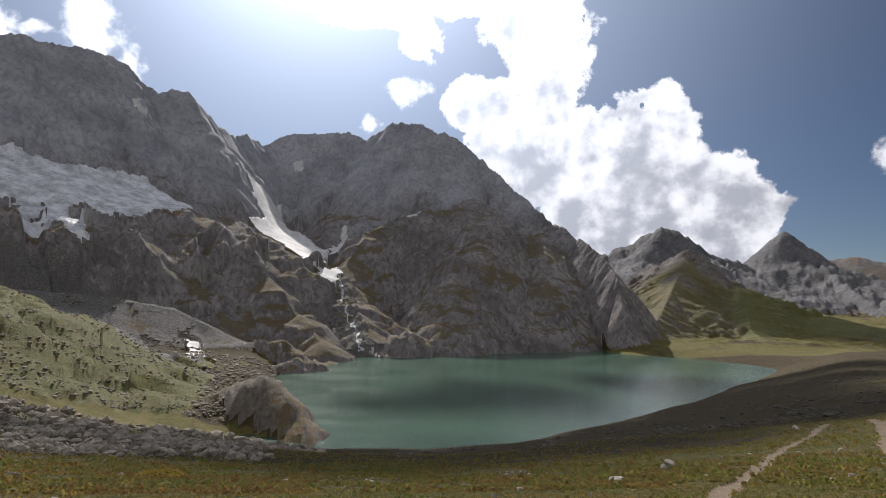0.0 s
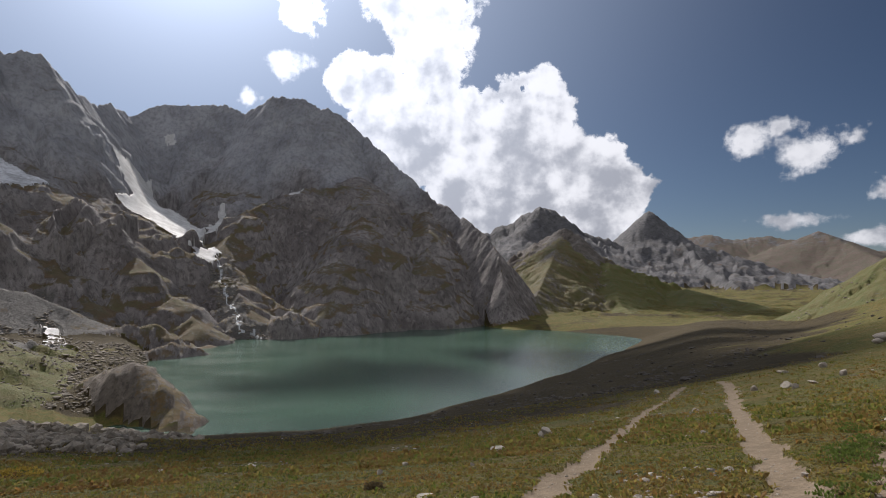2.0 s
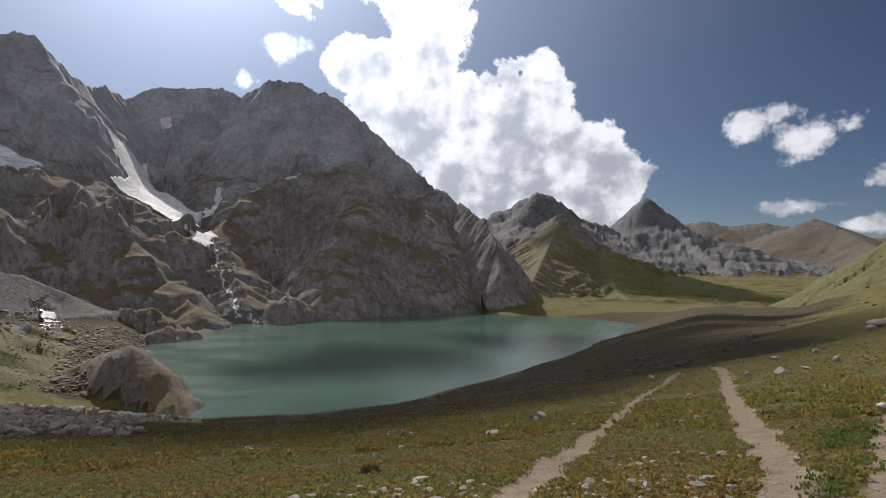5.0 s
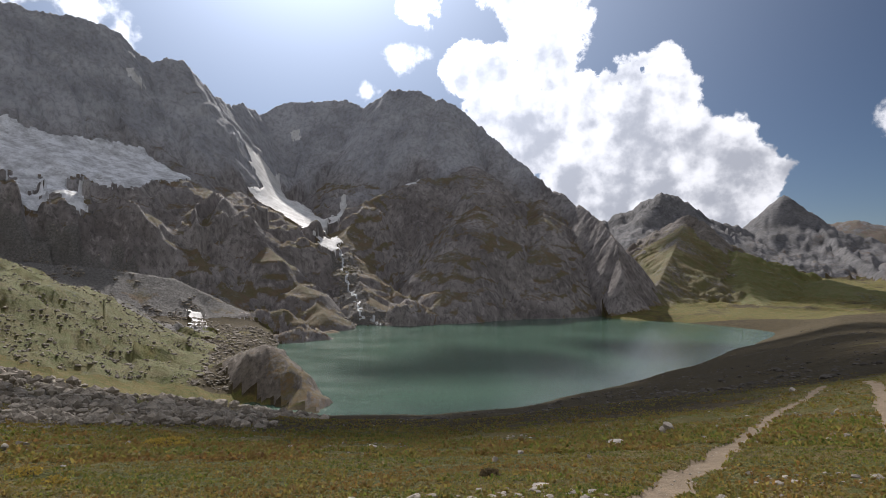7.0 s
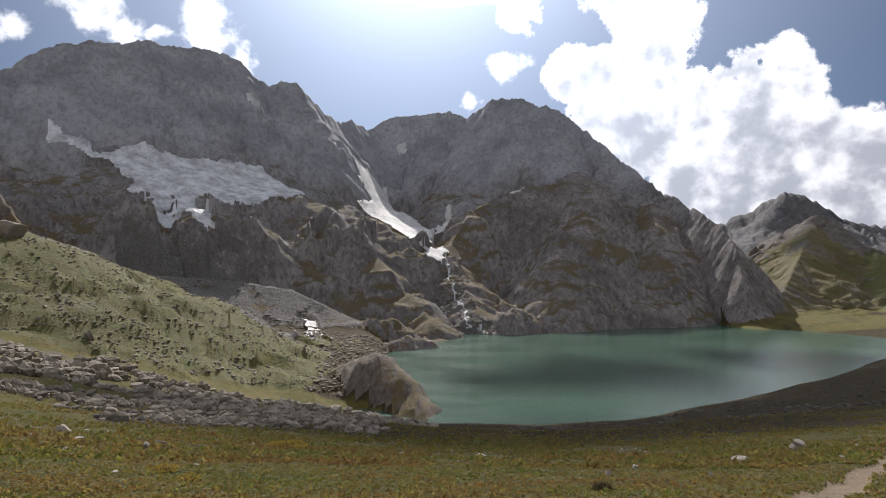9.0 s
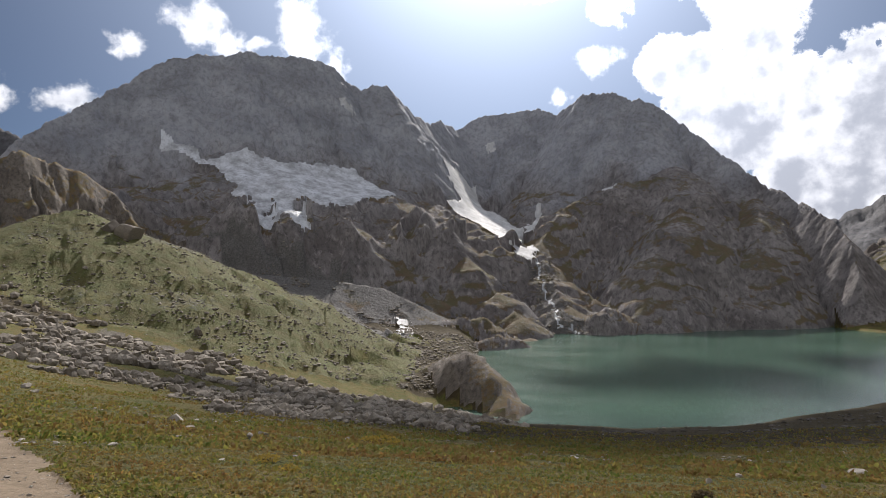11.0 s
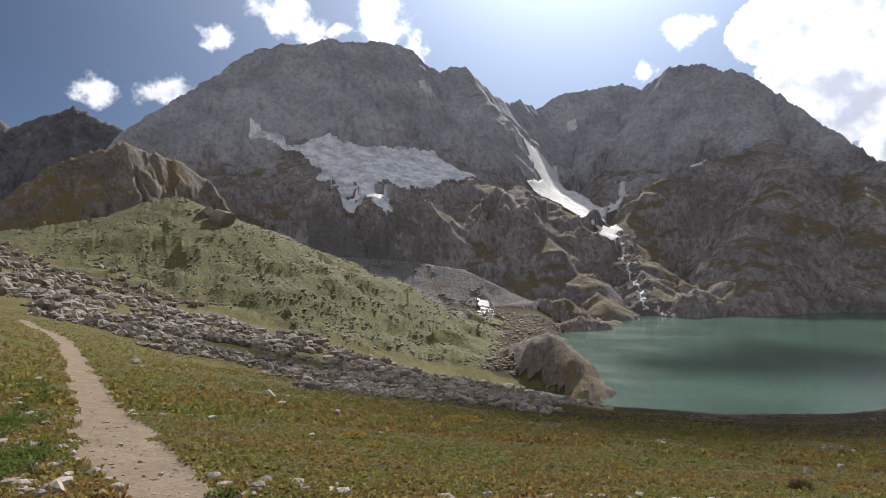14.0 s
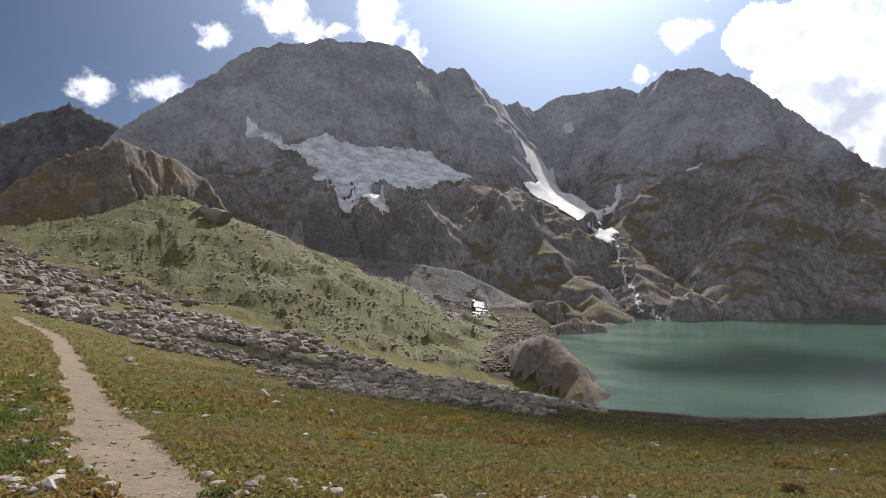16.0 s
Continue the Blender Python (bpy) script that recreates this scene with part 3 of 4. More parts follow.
GLACIER = ((-41.0, 813), (-38.3, 790), (-35.4, 790), (-32.9, 790), (-31.0, 785), (-27.5, 793), (-25.0, 798), (-23.2, 777), (-21.5, 756), (-22.7, 712), (-24.0, 717), (-25.5, 673), (-27.5, 668), (-29.5, 691), (-30.3, 683), (-28.8, 618), (-30.3, 618), (-31.5, 637), (-32.0, 616), (-33.5, 613), (-34.7, 634), (-35.2, 709), (-36.8, 772), (-39.2, 785), (-40.8, 795))
COULOIR = ((-17.2, 899), (-16.2, 962), (-15.3, 959), (-14.3, 975), (-13.8, 876), (-11.9, 886), (-10.3, 795), (-9.2, 891), (-8.6, 891), (-8.8, 800), (-10.0, 795), (-11.7, 725), (-14.1, 782), (-16.5, 808), (-16.9, 821), (-15.5, 850), (-16.5, 873))
SNOW_TAIL = ((-11.3, 722), (-9.1, 748), (-9.2, 709), (-10.8, 681))
SNOW_PATCH = ((-3.3, 920), (-2.3, 863), (-2.4, 832), (-3.4, 842))
OLD_SNOW = ((-21.6, 507), (-20.5, 501), (-19.9, 434), (-18.8, 431), (-19.6, 431), (-20.8, 431), (-21.2, 431))
SNOW_SPOTS = (((-26.4, 877), (-25.0, 875), (-25.0, 866), (-26.4, 868)), ((-13.4, 1063), (-12.7, 1063), (-12.7, 1050), (-13.4, 1050)))
BROOK = ((-9.0, 712), (-8.7, 673), (-8.4, 642), (-7.8, 618), (-7.1, 590), (-6.2, 579), (-5.5, 572))
TALUS = ((-37.0, 610), (-31, 606), (-26.9, 600), (-21.9, 592), (-18.4, 565), (-16.3, 520), (-17.5, 450), (-24.5, 400), (-30.5, 430), (-35, 500))
GRAVEL = ((-9.7, 690), (-7.8, 713), (-7.0, 623), (-4.6, 573), (-7.6, 535), (-9.0, 630))
BOULDERS = ((-62, 420), (-58.9, 395), (-55.3, 355), (-51.5, 300), (-47.4, 295), (-43.0, 287), (-38.4, 283), (-31.6, 262), (-23.7, 262), (-18, 250), (-12.5, 238),
            (-13.5, 90), (-18, 62), (-23.7, 56), (-33.6, 66), (-43.0, 90), (-47.4, 97), (-51.5, 105), (-55.3, 117), (-58.9, 155), (-62, 200))
TRAILS = (((-57.6, 104), (-56.1, 92), (-55.0, 75), (-54.2, 48), (-53.6, 36), (-52.9, 26), (-51.0, 15), (-49.2, 11.6), (-46.0, 8.8), (-36, 5.6)),
          ((-36, 5.6), (-5, 4.4), (9, 7.0), (16.4, 10.8), (19.8, 14.7), (23.7, 24.4), (27.1, 51), (29.4, 71), (30.5, 90)),
          ((46, 4.5), (39.5, 9.5), (37.8, 15), (35.7, 25), (34.4, 50), (34.0, 73), (33.2, 90)),
          ((46, 4.5), (45.8, 9.4), (45.7, 18), (45.7, 50), (46.4, 108), (47.5, 131), (49, 170)))
TRAIL_WIDTH = (1.45, 0.75, 0.95, 0.95)

R0 = np.hypot(LX, LY)
TRAIL = np.zeros(LX.shape, bool)
near = slice(0, int(np.searchsorted(RADII, 180.0)))
nx, ny = LX[near], LY[near]
for line, width in zip(TRAILS, TRAIL_WIDTH):
    away = beside(line, nx + fbm(nx / 2.2, ny / 2.2, 3) * 0.5, ny + fbm(nx / 2.2 + 9, ny / 2.2, 3) * 0.5)
    TRAIL[near] |= away < width * 0.5
    LZ[near] -= 0.09 * (1 - smooth(away, width * 0.35, width * 0.75))
# small lumps of the turf
LZ[near] += fbm(nx / 1.6, ny / 1.6, 3) * 0.10 * (1 - smooth(R0[near], 60, 140)) * (OWNER[near] == 0) * (~TRAIL[near])
ICE = inside(GLACIER, 4.0, 22.0) & ~((fbm(LX / 16, LY / 16, 4) > 0.30) & (R0 < 690))
SNOW = inside(COULOIR, 5.0, 20.0) | inside(SNOW_TAIL, 4.0, 14.0) | inside(SNOW_PATCH, 3.0, 10.0) | inside(OLD_SNOW, 3.0, 9.0) | inside(SNOW_SPOTS[0], 3.0, 9.0) | inside(SNOW_SPOTS[1], 3.0, 9.0)
brook_x, brook_y = LX + fbm(LX / 14, LY / 14, 3) * 8, LY + fbm(LX / 14 + 5, LY / 14, 3) * 8
STREAM = (beside(BROOK, brook_x, brook_y) < 1.3) & (LZ > 0)
FLAT = smooth(UP, 0.54, 0.80)
patchy = fbm(LX / 60, LY / 60, 4)
rocky = ~np.isin(OWNER, [ORDER.index(a) for a in ("ground", "hill", "right_hill", "dark_hill", "foot_east")])
GRASS = np.where(rocky, FLAT * 0.85 + patchy * 0.6 - smooth(LZ, 70, 250) * 0.6 - 0.12, 0.92 + patchy * 0.5)
yonder = (OWNER == 0) & (R0 > 640)
GRASS = np.where(yonder | (OWNER == ORDER.index("foot")), 0.72 + patchy * 0.7, GRASS)
cove = (OWNER == 0) & (R0 > 285) & (R0 < 640) & (LX < -50)
GRASS = np.where(cove, 0.30 + patchy, GRASS)
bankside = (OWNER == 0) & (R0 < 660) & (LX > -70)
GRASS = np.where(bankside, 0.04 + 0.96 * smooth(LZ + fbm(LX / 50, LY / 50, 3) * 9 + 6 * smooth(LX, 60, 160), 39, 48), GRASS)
bare = np.isin(OWNER, [ORDER.index(a) for a in ("front_peak", "far_peak", "sharp_peak", "left_range")])
GRASS = GRASS - 0.45 * bare + 0.28 * (OWNER == ORDER.index("shoulder")) - 0.1 * (OWNER == ORDER.index("knoll")) + 0.5 * np.isin(OWNER, [ORDER.index("far_range"), ORDER.index("last_range")])
talus = inside(TALUS, 8.0)
stones = inside(BOULDERS, 14.0, 40.0)
gravel = inside(GRAVEL, 5.0)
SCREE = np.where(rocky, FLAT * 0.5 * (patchy + 0.4), np.clip(fbm(LX / 9, LY / 9, 4) * 1.1 - 0.1, 0, 0.7) * smooth(LX, -40, 30))
SCREE = np.where(talus | gravel, 1.0, np.where(stones, np.clip(0.42 + fbm(LX / 22, LY / 22, 4) * 1.3, 0, 1), SCREE))
GRASS = np.where(talus | gravel, np.clip(fbm(LX / 40, LY / 25, 3) * 1.2 - 0.05, 0, 1), GRASS)
# how much painted haze the two near mountains take, by height
UPPER_HAZE = smooth(LZ + fbm(LX / 70, LY / 70, 3) * 60, 110, 220) * np.isin(OWNER, [ORDER.index("massif"), ORDER.index("mid")])
GRASS, SCREE = np.clip(GRASS, 0, 1), np.clip(SCREE, 0, 1)

# cells of the sheet by what covers them
LABEL = OWNER[:-1, :].copy()
for part_of, whole in (("spur", "massif"), ("buttress_west", "massif"), ("buttress_mid", "massif"), ("buttress_east", "massif"), ("bank", "mid"),
                       ("brow", "mid"), ("brow_east", "mid"), ("foot", "front_peak"), ("foot_east", "dark_hill")):
    LABEL[LABEL == ORDER.index(part_of)] = ORDER.index(whole)
ICE_NO, SNOW_NO, TRAIL_NO, STREAM_NO = 90, 91, 92, 93
LABEL[ICE[:-1]] = ICE_NO
LABEL[SNOW[:-1]] = SNOW_NO
LABEL[STREAM[:-1]] = STREAM_NO
LABEL[TRAIL[:-1]] = TRAIL_NO
# ice and snow fill the hollows under them
hold = slice(int(np.searchsorted(RADII, 340.0)), int(np.searchsorted(RADII, 1120.0)))
filled = LZ[hold].copy()
for _ in range(8):
    filled = (np.roll(filled, 3, 0) + np.roll(filled, -3, 0) + np.roll(filled, 4, 1) + np.roll(filled, -4, 1) + filled) / 5
LZ[hold] = np.where(((ICE | SNOW) & (R0 > 600))[hold], filled, LZ[hold])
crevasse = crags(LX / 13 + 5, LY / 26, 4) - 0.5
LZ = LZ + np.where(ICE, 3.0 + crevasse * 2.6 * (1 - smooth(R0, 700, 770)), np.where(SNOW, 2.6, 0))


def sheet(name, cells, material, label, category, kind="structure", lift=None):
    """The cells of the land that make up one piece of it, as a mesh of its own."""
    rows, cols = np.nonzero(cells)
    right = (cols + 1) % NB
    quads = np.stack([rows * NB + cols, rows * NB + right, (rows + 1) * NB + right, (rows + 1) * NB + cols], 1)
    used, flat = np.unique(quads, return_inverse=True)
    height = LZ.ravel()[used] if lift is None else (LZ + lift).ravel()[used]
    verts = np.stack([LX.ravel()[used], LY.ravel()[used], height], 1)
    mesh = bpy.data.meshes.new(name)
    mesh.vertices.add(len(used)), mesh.loops.add(quads.size), mesh.polygons.add(len(quads))
    mesh.vertices.foreach_set("co", verts.ravel())
    mesh.loops.foreach_set("vertex_index", flat.ravel()[::1].astype(np.int32))
    mesh.polygons.foreach_set("loop_start", np.arange(0, quads.size, 4, dtype=np.int32))
    mesh.update(calc_edges=True)
    mesh.flip_normals()
    for field, values in (("grass", GRASS), ("scree", SCREE), ("upper", UPPER_HAZE)):
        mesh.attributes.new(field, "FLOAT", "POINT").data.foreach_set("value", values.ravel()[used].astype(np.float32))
    mesh.polygons.foreach_set("use_smooth", np.ones(len(quads), bool))
    mesh.materials.append(material)
    return tagged(new(name, mesh), label, category, "", kind)


PIECES = {
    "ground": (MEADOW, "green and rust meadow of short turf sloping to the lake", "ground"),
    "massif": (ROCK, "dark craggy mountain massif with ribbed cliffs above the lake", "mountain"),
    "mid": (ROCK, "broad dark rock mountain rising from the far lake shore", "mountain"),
    "shoulder": (KNOLL_ROCK, "cliffy brown rock shoulder with patches of turf", "cliff"),
    "hill": (HILL, "green grassy hillside strewn with stones beside the lake", "hill"),
    "knoll": (KNOLL_ROCK, "dark brown rock knoll standing at the lake's edge", "rock knoll"),
    "hummock": (ROCK, "rounded mossy rock hummock at the lake shore", "rock"),
    "hummock_low": (ROCK, "low mossy rock hummock at the lake shore", "rock"),
    "shore_crag": (ROCK, "rounded brown crag at the far lake shore", "rock"),
    "talus": (ROCK, "grey fan of fine scree below the cliffs", "scree"),
    "left_range": (FAR_ROCK, "distant jagged grey rock ridge", "mountain"),
    "front_peak": (FRONT_ROCK, "brown rocky peak with grassy foot behind the lake", "mountain"),
    "dark_hill": (HILL, "low rounded grassy hill beyond the lake", "hill"),
    "far_peak": (FAR_ROCK, "distant pale grey rocky peak", "mountain"),
    "sharp_peak": (FAR_ROCK, "distant pointed grey rock peak with long ridge", "mountain"),
    "far_range": (FAR_ROCK, "distant brown grassy mountain range", "mountain"),
    "last_range": (FAR_ROCK, "faint mountain range at the end of the valley", "mountain"),
    "right_hill": (HILL, "green grassy slope rising beside the valley", "hill"),
}
NAMES = {"massif": "mountain_massif", "mid": "mountain_central", "shoulder": "cliff_shoulder", "hill": "hillside_green", "left_range": "mountain_ridge_far", "knoll": "rock_knoll",
         "hummock": "rock_hummock", "hummock_low": "rock_hummock", "shore_crag": "rock_crag", "talus": "talus_fan",
         "front_peak": "mountain_front", "dark_hill": "hill_low", "far_peak": "mountain_pale", "sharp_peak": "mountain_pointed",
         "far_range": "mountain_range", "last_range": "mountain_range_last", "right_hill": "hillside_valley"}
sheet("glacier", LABEL == ICE_NO, ICE_STUFF, "dirty white hanging glacier with crevasses on the cliffs", "glacier")
sheet("snowfield", LABEL == SNOW_NO, SNOW_STUFF, "greyish white old snow lying in the rock gully", "snow")
sheet("stream", LABEL == STREAM_NO, WHITE_WATER, "thin white mountain stream tumbling down the gravel gully", "stream")
sheet("footpath", LABEL == TRAIL_NO, TRAIL_SOIL, "narrow trodden footpath of pale dusty earth", "path")
for number, name in enumerate(ORDER):
    if (LABEL == number).any():
        sheet(NAMES.get(name, name), LABEL == number, *PIECES[name])

# the lake: a level surface that the land cuts to its shore
bm = bmesh.new()
fan = [[bm.verts.new((r * math.sin(radians(b)), r * math.cos(radians(b)), 0.0)) for b in range(-26, 36, 2)] for r in range(225, 801, 25)]
for low, high in zip(fan, fan[1:]):
    for i in range(len(low) - 1):
        bm.faces.new((low[i], high[i], high[i + 1], low[i + 1])).normal_flip()
mesh = bpy.data.meshes.new("water")
bm.to_mesh(mesh)
mesh.materials.append(WATER)
tagged(new("water", mesh), "calm turquoise green glacial lake with cloud shade and glitter", "lake", "", "structure")

# ---- stones ----
def height(b, r):
    """Ground height at a bearing and distance, from the sheet."""
    i = np.clip(np.searchsorted(RADII, r) - 1, 0, NR - 2)
    j = int(np.clip(np.searchsorted(BEARINGS, b) - 1, 0, NB - 2))
    f = (r - RADII[i]) / (RADII[i + 1] - RADII[i])
    return LZ[i, j] * (1 - f) + LZ[i + 1, j] * f


ICO = bmesh.new()
bmesh.ops.create_icosphere(ICO, subdivisions=1, radius=1.0)
ICO_V = np.array([v.co[:] for v in ICO.verts])
ICO_F = np.array([[v.index for v in f.verts] for f in ICO.faces])
ICO.free()
ICO2 = bmesh.new()
bmesh.ops.create_icosphere(ICO2, subdivisions=3, radius=1.0)
ICO2_V = np.array([v.co[:] for v in ICO2.verts])
ICO2_F = np.array([[v.index for v in f.verts] for f in ICO2.faces])
ICO2.free()
rng = np.random.RandomState(11)


def cut_stone(verts, cuts, deep, rs):
    """A ball cut by planes into a broken block."""
    v = verts.copy()
    for _ in range(cuts):
        n = rs.normal(size=3)
        n /= np.linalg.norm(n)
        over = v @ n - rs.uniform(*deep)
        v -= np.outer(np.maximum(over, 0), n)
    return v


def mesh_of(name, verts, faces, material):
    mesh = bpy.data.meshes.new(name)
    mesh.from_pydata(verts.tolist(), [], faces.tolist())
    mesh.materials.append(material)
    mesh.update()
    return mesh


def many(name, shapes, faces, spots, material, label, category):
    """One object of very many like pieces. spots: x, y, z, three sizes, turn."""
    spots = np.asarray(spots)
    v = np.stack(shapes)[rng.randint(len(shapes), size=len(spots))] * spots[:, None, 3:6]
    c, s = np.cos(spots[:, 6])[:, None], np.sin(spots[:, 6])[:, None]
    v = np.stack([v[..., 0] * c - v[..., 1] * s, v[..., 0] * s + v[..., 1] * c, v[..., 2]], 2) + spots[:, None, 0:3]
    f = faces[None] + (np.arange(len(spots)) * v.shape[1])[:, None, None]
    return tagged(new(name, mesh_of(name, v.reshape(-1, 3), f.reshape(-1, 3), material)), label, category, "", "stuff")


ROUGH = [cut_stone(ICO_V, 5, (0.45, 0.85), rng) for _ in range(24)]
HULL = [cut_stone(ICO2_V, 16, (0.4, 0.9), rng) for _ in range(8)]


def scatter(count, mask, b_range, r_range, sizes, sunk=0.25, flat=0.6, grow=0.0):
    """Spots on the sheet where the mask holds, evenly spread over the view rather than the plan."""
    n = count * 12
    b = rng.uniform(*b_range, n)
    r = np.exp(rng.uniform(math.log(r_range[0]), math.log(r_range[1]), n))
    i, j = np.searchsorted(RADII, r) - 1, np.searchsorted(BEARINGS, b) - 1
    keep = np.nonzero(mask[i, j])[0][:count]
    b, r, i, j, n = b[keep], r[keep], i[keep], j[keep], len(keep)
    f = (r - RADII[i]) / (RADII[i + 1] - RADII[i])
    z = LZ[i, j] * (1 - f) + LZ[i + 1, j] * f
    s = sizes[0] * (sizes[1] / sizes[0]) ** (rng.rand(n) ** 2.2)
    s = s * np.clip(r / grow, 0.4, 1.4) if grow else s
    h = s * flat * rng.uniform(0.6, 1.2, n)
    return np.stack([r * np.sin(np.radians(b)), r * np.cos(np.radians(b)), z + h * (1 - 2 * sunk) * 0.5, s * rng.uniform(0.7, 1.3, n), s * rng.uniform(0.7, 1.3, n), h,
                     rng.uniform(0, 6.28, n)], 1)


block = stones & (fbm(LX / 20, LY / 20, 4) > -0.02)
many("boulder_field", ROUGH, ICO_F, scatter(12500, block, (-63, -10), (56, 400), (0.20, 1.9), sunk=0.12, flat=0.9, grow=170.0), SCREE_STONE, "grey broken boulders and scree covering the slope below the green hill", "boulders")
upper = (OWNER == ORDER.index("hill")) & (fbm(LX / 16, LY / 16, 4) > -0.16)
many("hill_stones", ROUGH, ICO_F, scatter(5200, upper, (-63, -20), (215, 430), (0.22, 1.2), sunk=0.15, flat=0.66), SCREE_STONE, "grey stones scattered over the grassy hillside", "stones")
side = (OWNER == 0) & (fbm(LX / 14, LY / 14, 3) > 0.12) & ~TRAIL
many("meadow_stones", ROUGH, ICO_F, scatter(2600, side, (-60, 53), (9, 130), (0.03, 0.17)), PALE_STONE, "small pale stones strewn through the meadow turf", "stones")
bank_side = (OWNER == 0) & (LZ < 46) & (LZ > 0) & (fbm(LX / 35, LY / 35, 3) > -0.1)
many("shore_stones", ROUGH, ICO_F, scatter(1500, bank_side, (-12, 45), (120, 640), (0.3, 1.1)), SHADED_STONE, "stones along the lake bank, coloured dark as in cloud shade", "stones")
foot = (gravel | (talus & (fbm(LX / 18, LY / 18, 3) > 0.25))) & (LZ > 0)
many("talus_stones", ROUGH, ICO_F, scatter(1800, foot, (-33, -4), (430, 720), (0.5, 1.9)), SCREE_STONE, "grey scree stones at the foot of the cliffs", "stones")
many("path_grit", ROUGH, ICO_F, scatter(1400, TRAIL, (-60, 50), (6, 60), (0.012, 0.06)), PALE_STONE, "small grit and pebbles lying on the footpath", "pebbles")

many("cove_stones", ROUGH, ICO_F, scatter(1500, cove & (LZ > 0.3), (-27, -13), (290, 480), (0.4, 1.8)), SCREE_STONE, "grey stones strewn over the flat beside the lake", "stones")

# single stones of the meadow: bearing, distance, length, height
STONES = (
    (-39.8, 39.7, 1.25, 0.55), (-38.7, 33.5, 0.75, 0.36), (-44.4, 23.0, 0.32, 0.10), (-42.6, 25.4, 0.35, 0.12), (-50.1, 55.3, 1.0, 0.42), (-49.6, 52.0, 0.8, 0.3),
    (-56.6, 33.9, 0.55, 0.26), (-25.9, 33.7, 0.45, 0.22), (4.7, 21.0, 0.32, 0.2), (8.5, 13.5, 0.52, 0.15), (19.2, 38.8, 0.8, 0.62), (18.8, 36.5, 0.5, 0.42), (23.0, 38.2, 0.6, 0.22),
    (28.4, 86.2, 1.3, 0.6), (35.9, 63.1, 0.8, 0.75), (38.2, 62.1, 1.3, 0.7), (38.7, 60.0, 0.8, 0.5), (39.9, 63.6, 1.0, 0.45), (41.9, 70.4, 0.7, 0.8),
    (44.8, 27.5, 0.6, 0.26), (45.7, 25.2, 0.5, 0.24), (15.1, 28.8, 0.7, 0.25), (6.9, 24.1, 0.4, 0.16), (12.8, 21.7, 0.22, 0.16), (25.4, 16.0, 0.26, 0.08), (39.3, 14.7, 0.2, 0.16),
    (37.9, 82.9, 1.5, 0.45), (40.6, 84.0, 0.9, 0.7), (-34.0, 30.0, 0.5, 0.3), (-33.0, 31.5, 0.55, 0.34), (-54.5, 13.5, 0.2, 0.14), (46.8, 22.0, 0.5, 0.4), (47.3, 34.0, 0.9, 0.5),
    (-48.4, 11.5, 0.17, 0.1), (-51.3, 15.4, 0.14, 0.05), (-52.0, 12.6, 0.16, 0.04), (-30.3, 22.0, 0.3, 0.1), (-36.2, 19.5, 0.3, 0.08), (22.0, 30.0, 0.4, 0.2), (31.5, 48.0, 0.6, 0.3),
)
for k, (b, r, size, tall) in enumerate(STONES):
    v = HULL[k % 8] * (size * 0.55, size * 0.42, tall * 0.6)
    ob = new("stone", mesh_of("stone", v, ICO2_F, PALE_STONE))
    ob.matrix_world = Matrix.Translation((*place(b, r), height(b, r) + tall * 0.28)) @ Matrix.Rotation(rng.uniform(0, 6.28), 4, "Z")
    tagged(ob, "large pale weathered stone lying in the turf" if size > 0.6 else "small pale stone lying in the meadow turf", "stone", "stones in the meadow")
for b, r, size, tall in ((44.6, 136, 7.0, 1.6), (45.3, 139, 4.5, 1.4), (44.1, 133, 3.0, 1.0)):
    ob = new("rock_slab", mesh_of("rock_slab", HULL[3] * (size * 0.5, size * 0.3, tall * 0.6), ICO2_F, PALE_STONE))
    ob.matrix_world = Matrix.Translation((*place(b, r), height(b, r) + tall * 0.2)) @ Matrix.Rotation(rng.uniform(-0.3, 0.3), 4, "Z")
    tagged(ob, "long pale rock slab beside the footpath", "rock", "slabs by the path")
ob = new("stone", mesh_of("stone", HULL[5] * (0.42, 0.28, 0.26), ICO2_F, DARK_STONE))
ob.matrix_world = Matrix.Translation((*place(45.7, 47.0), height(45.7, 47.0) + 0.12))
tagged(ob, "black stone lying on the footpath", "stone")
for b, r, size, tall, lean in ((-43.2, 396, 18.0, 12.0, 0.5), (-44.6, 404, 16.0, 8.0, 0.4), (-52.2, 300, 6.0, 4.0, 0.1), (-46.0, 200, 3.4, 2.4, 0.6)):
    v = HULL[int(size) % 8] * (size * 0.5, size * 0.42, tall * 0.62)
    v = v + fbm(v[:, 0] / 3 + size, v[:, 1] / 3 + v[:, 2] / 3, 3)[:, None] * 0.05 * v
    ob = new("rock_outcrop", mesh_of("rock_outcrop", v, ICO2_F, SCREE_STONE))
    ob.matrix_world = Matrix.Translation((*place(b, r), height(b, r) + tall * 0.15)) @ Matrix.Rotation(lean, 4, "Y")
    tagged(ob, "grey brown rock outcrop breaking through the grassy hill", "rock")


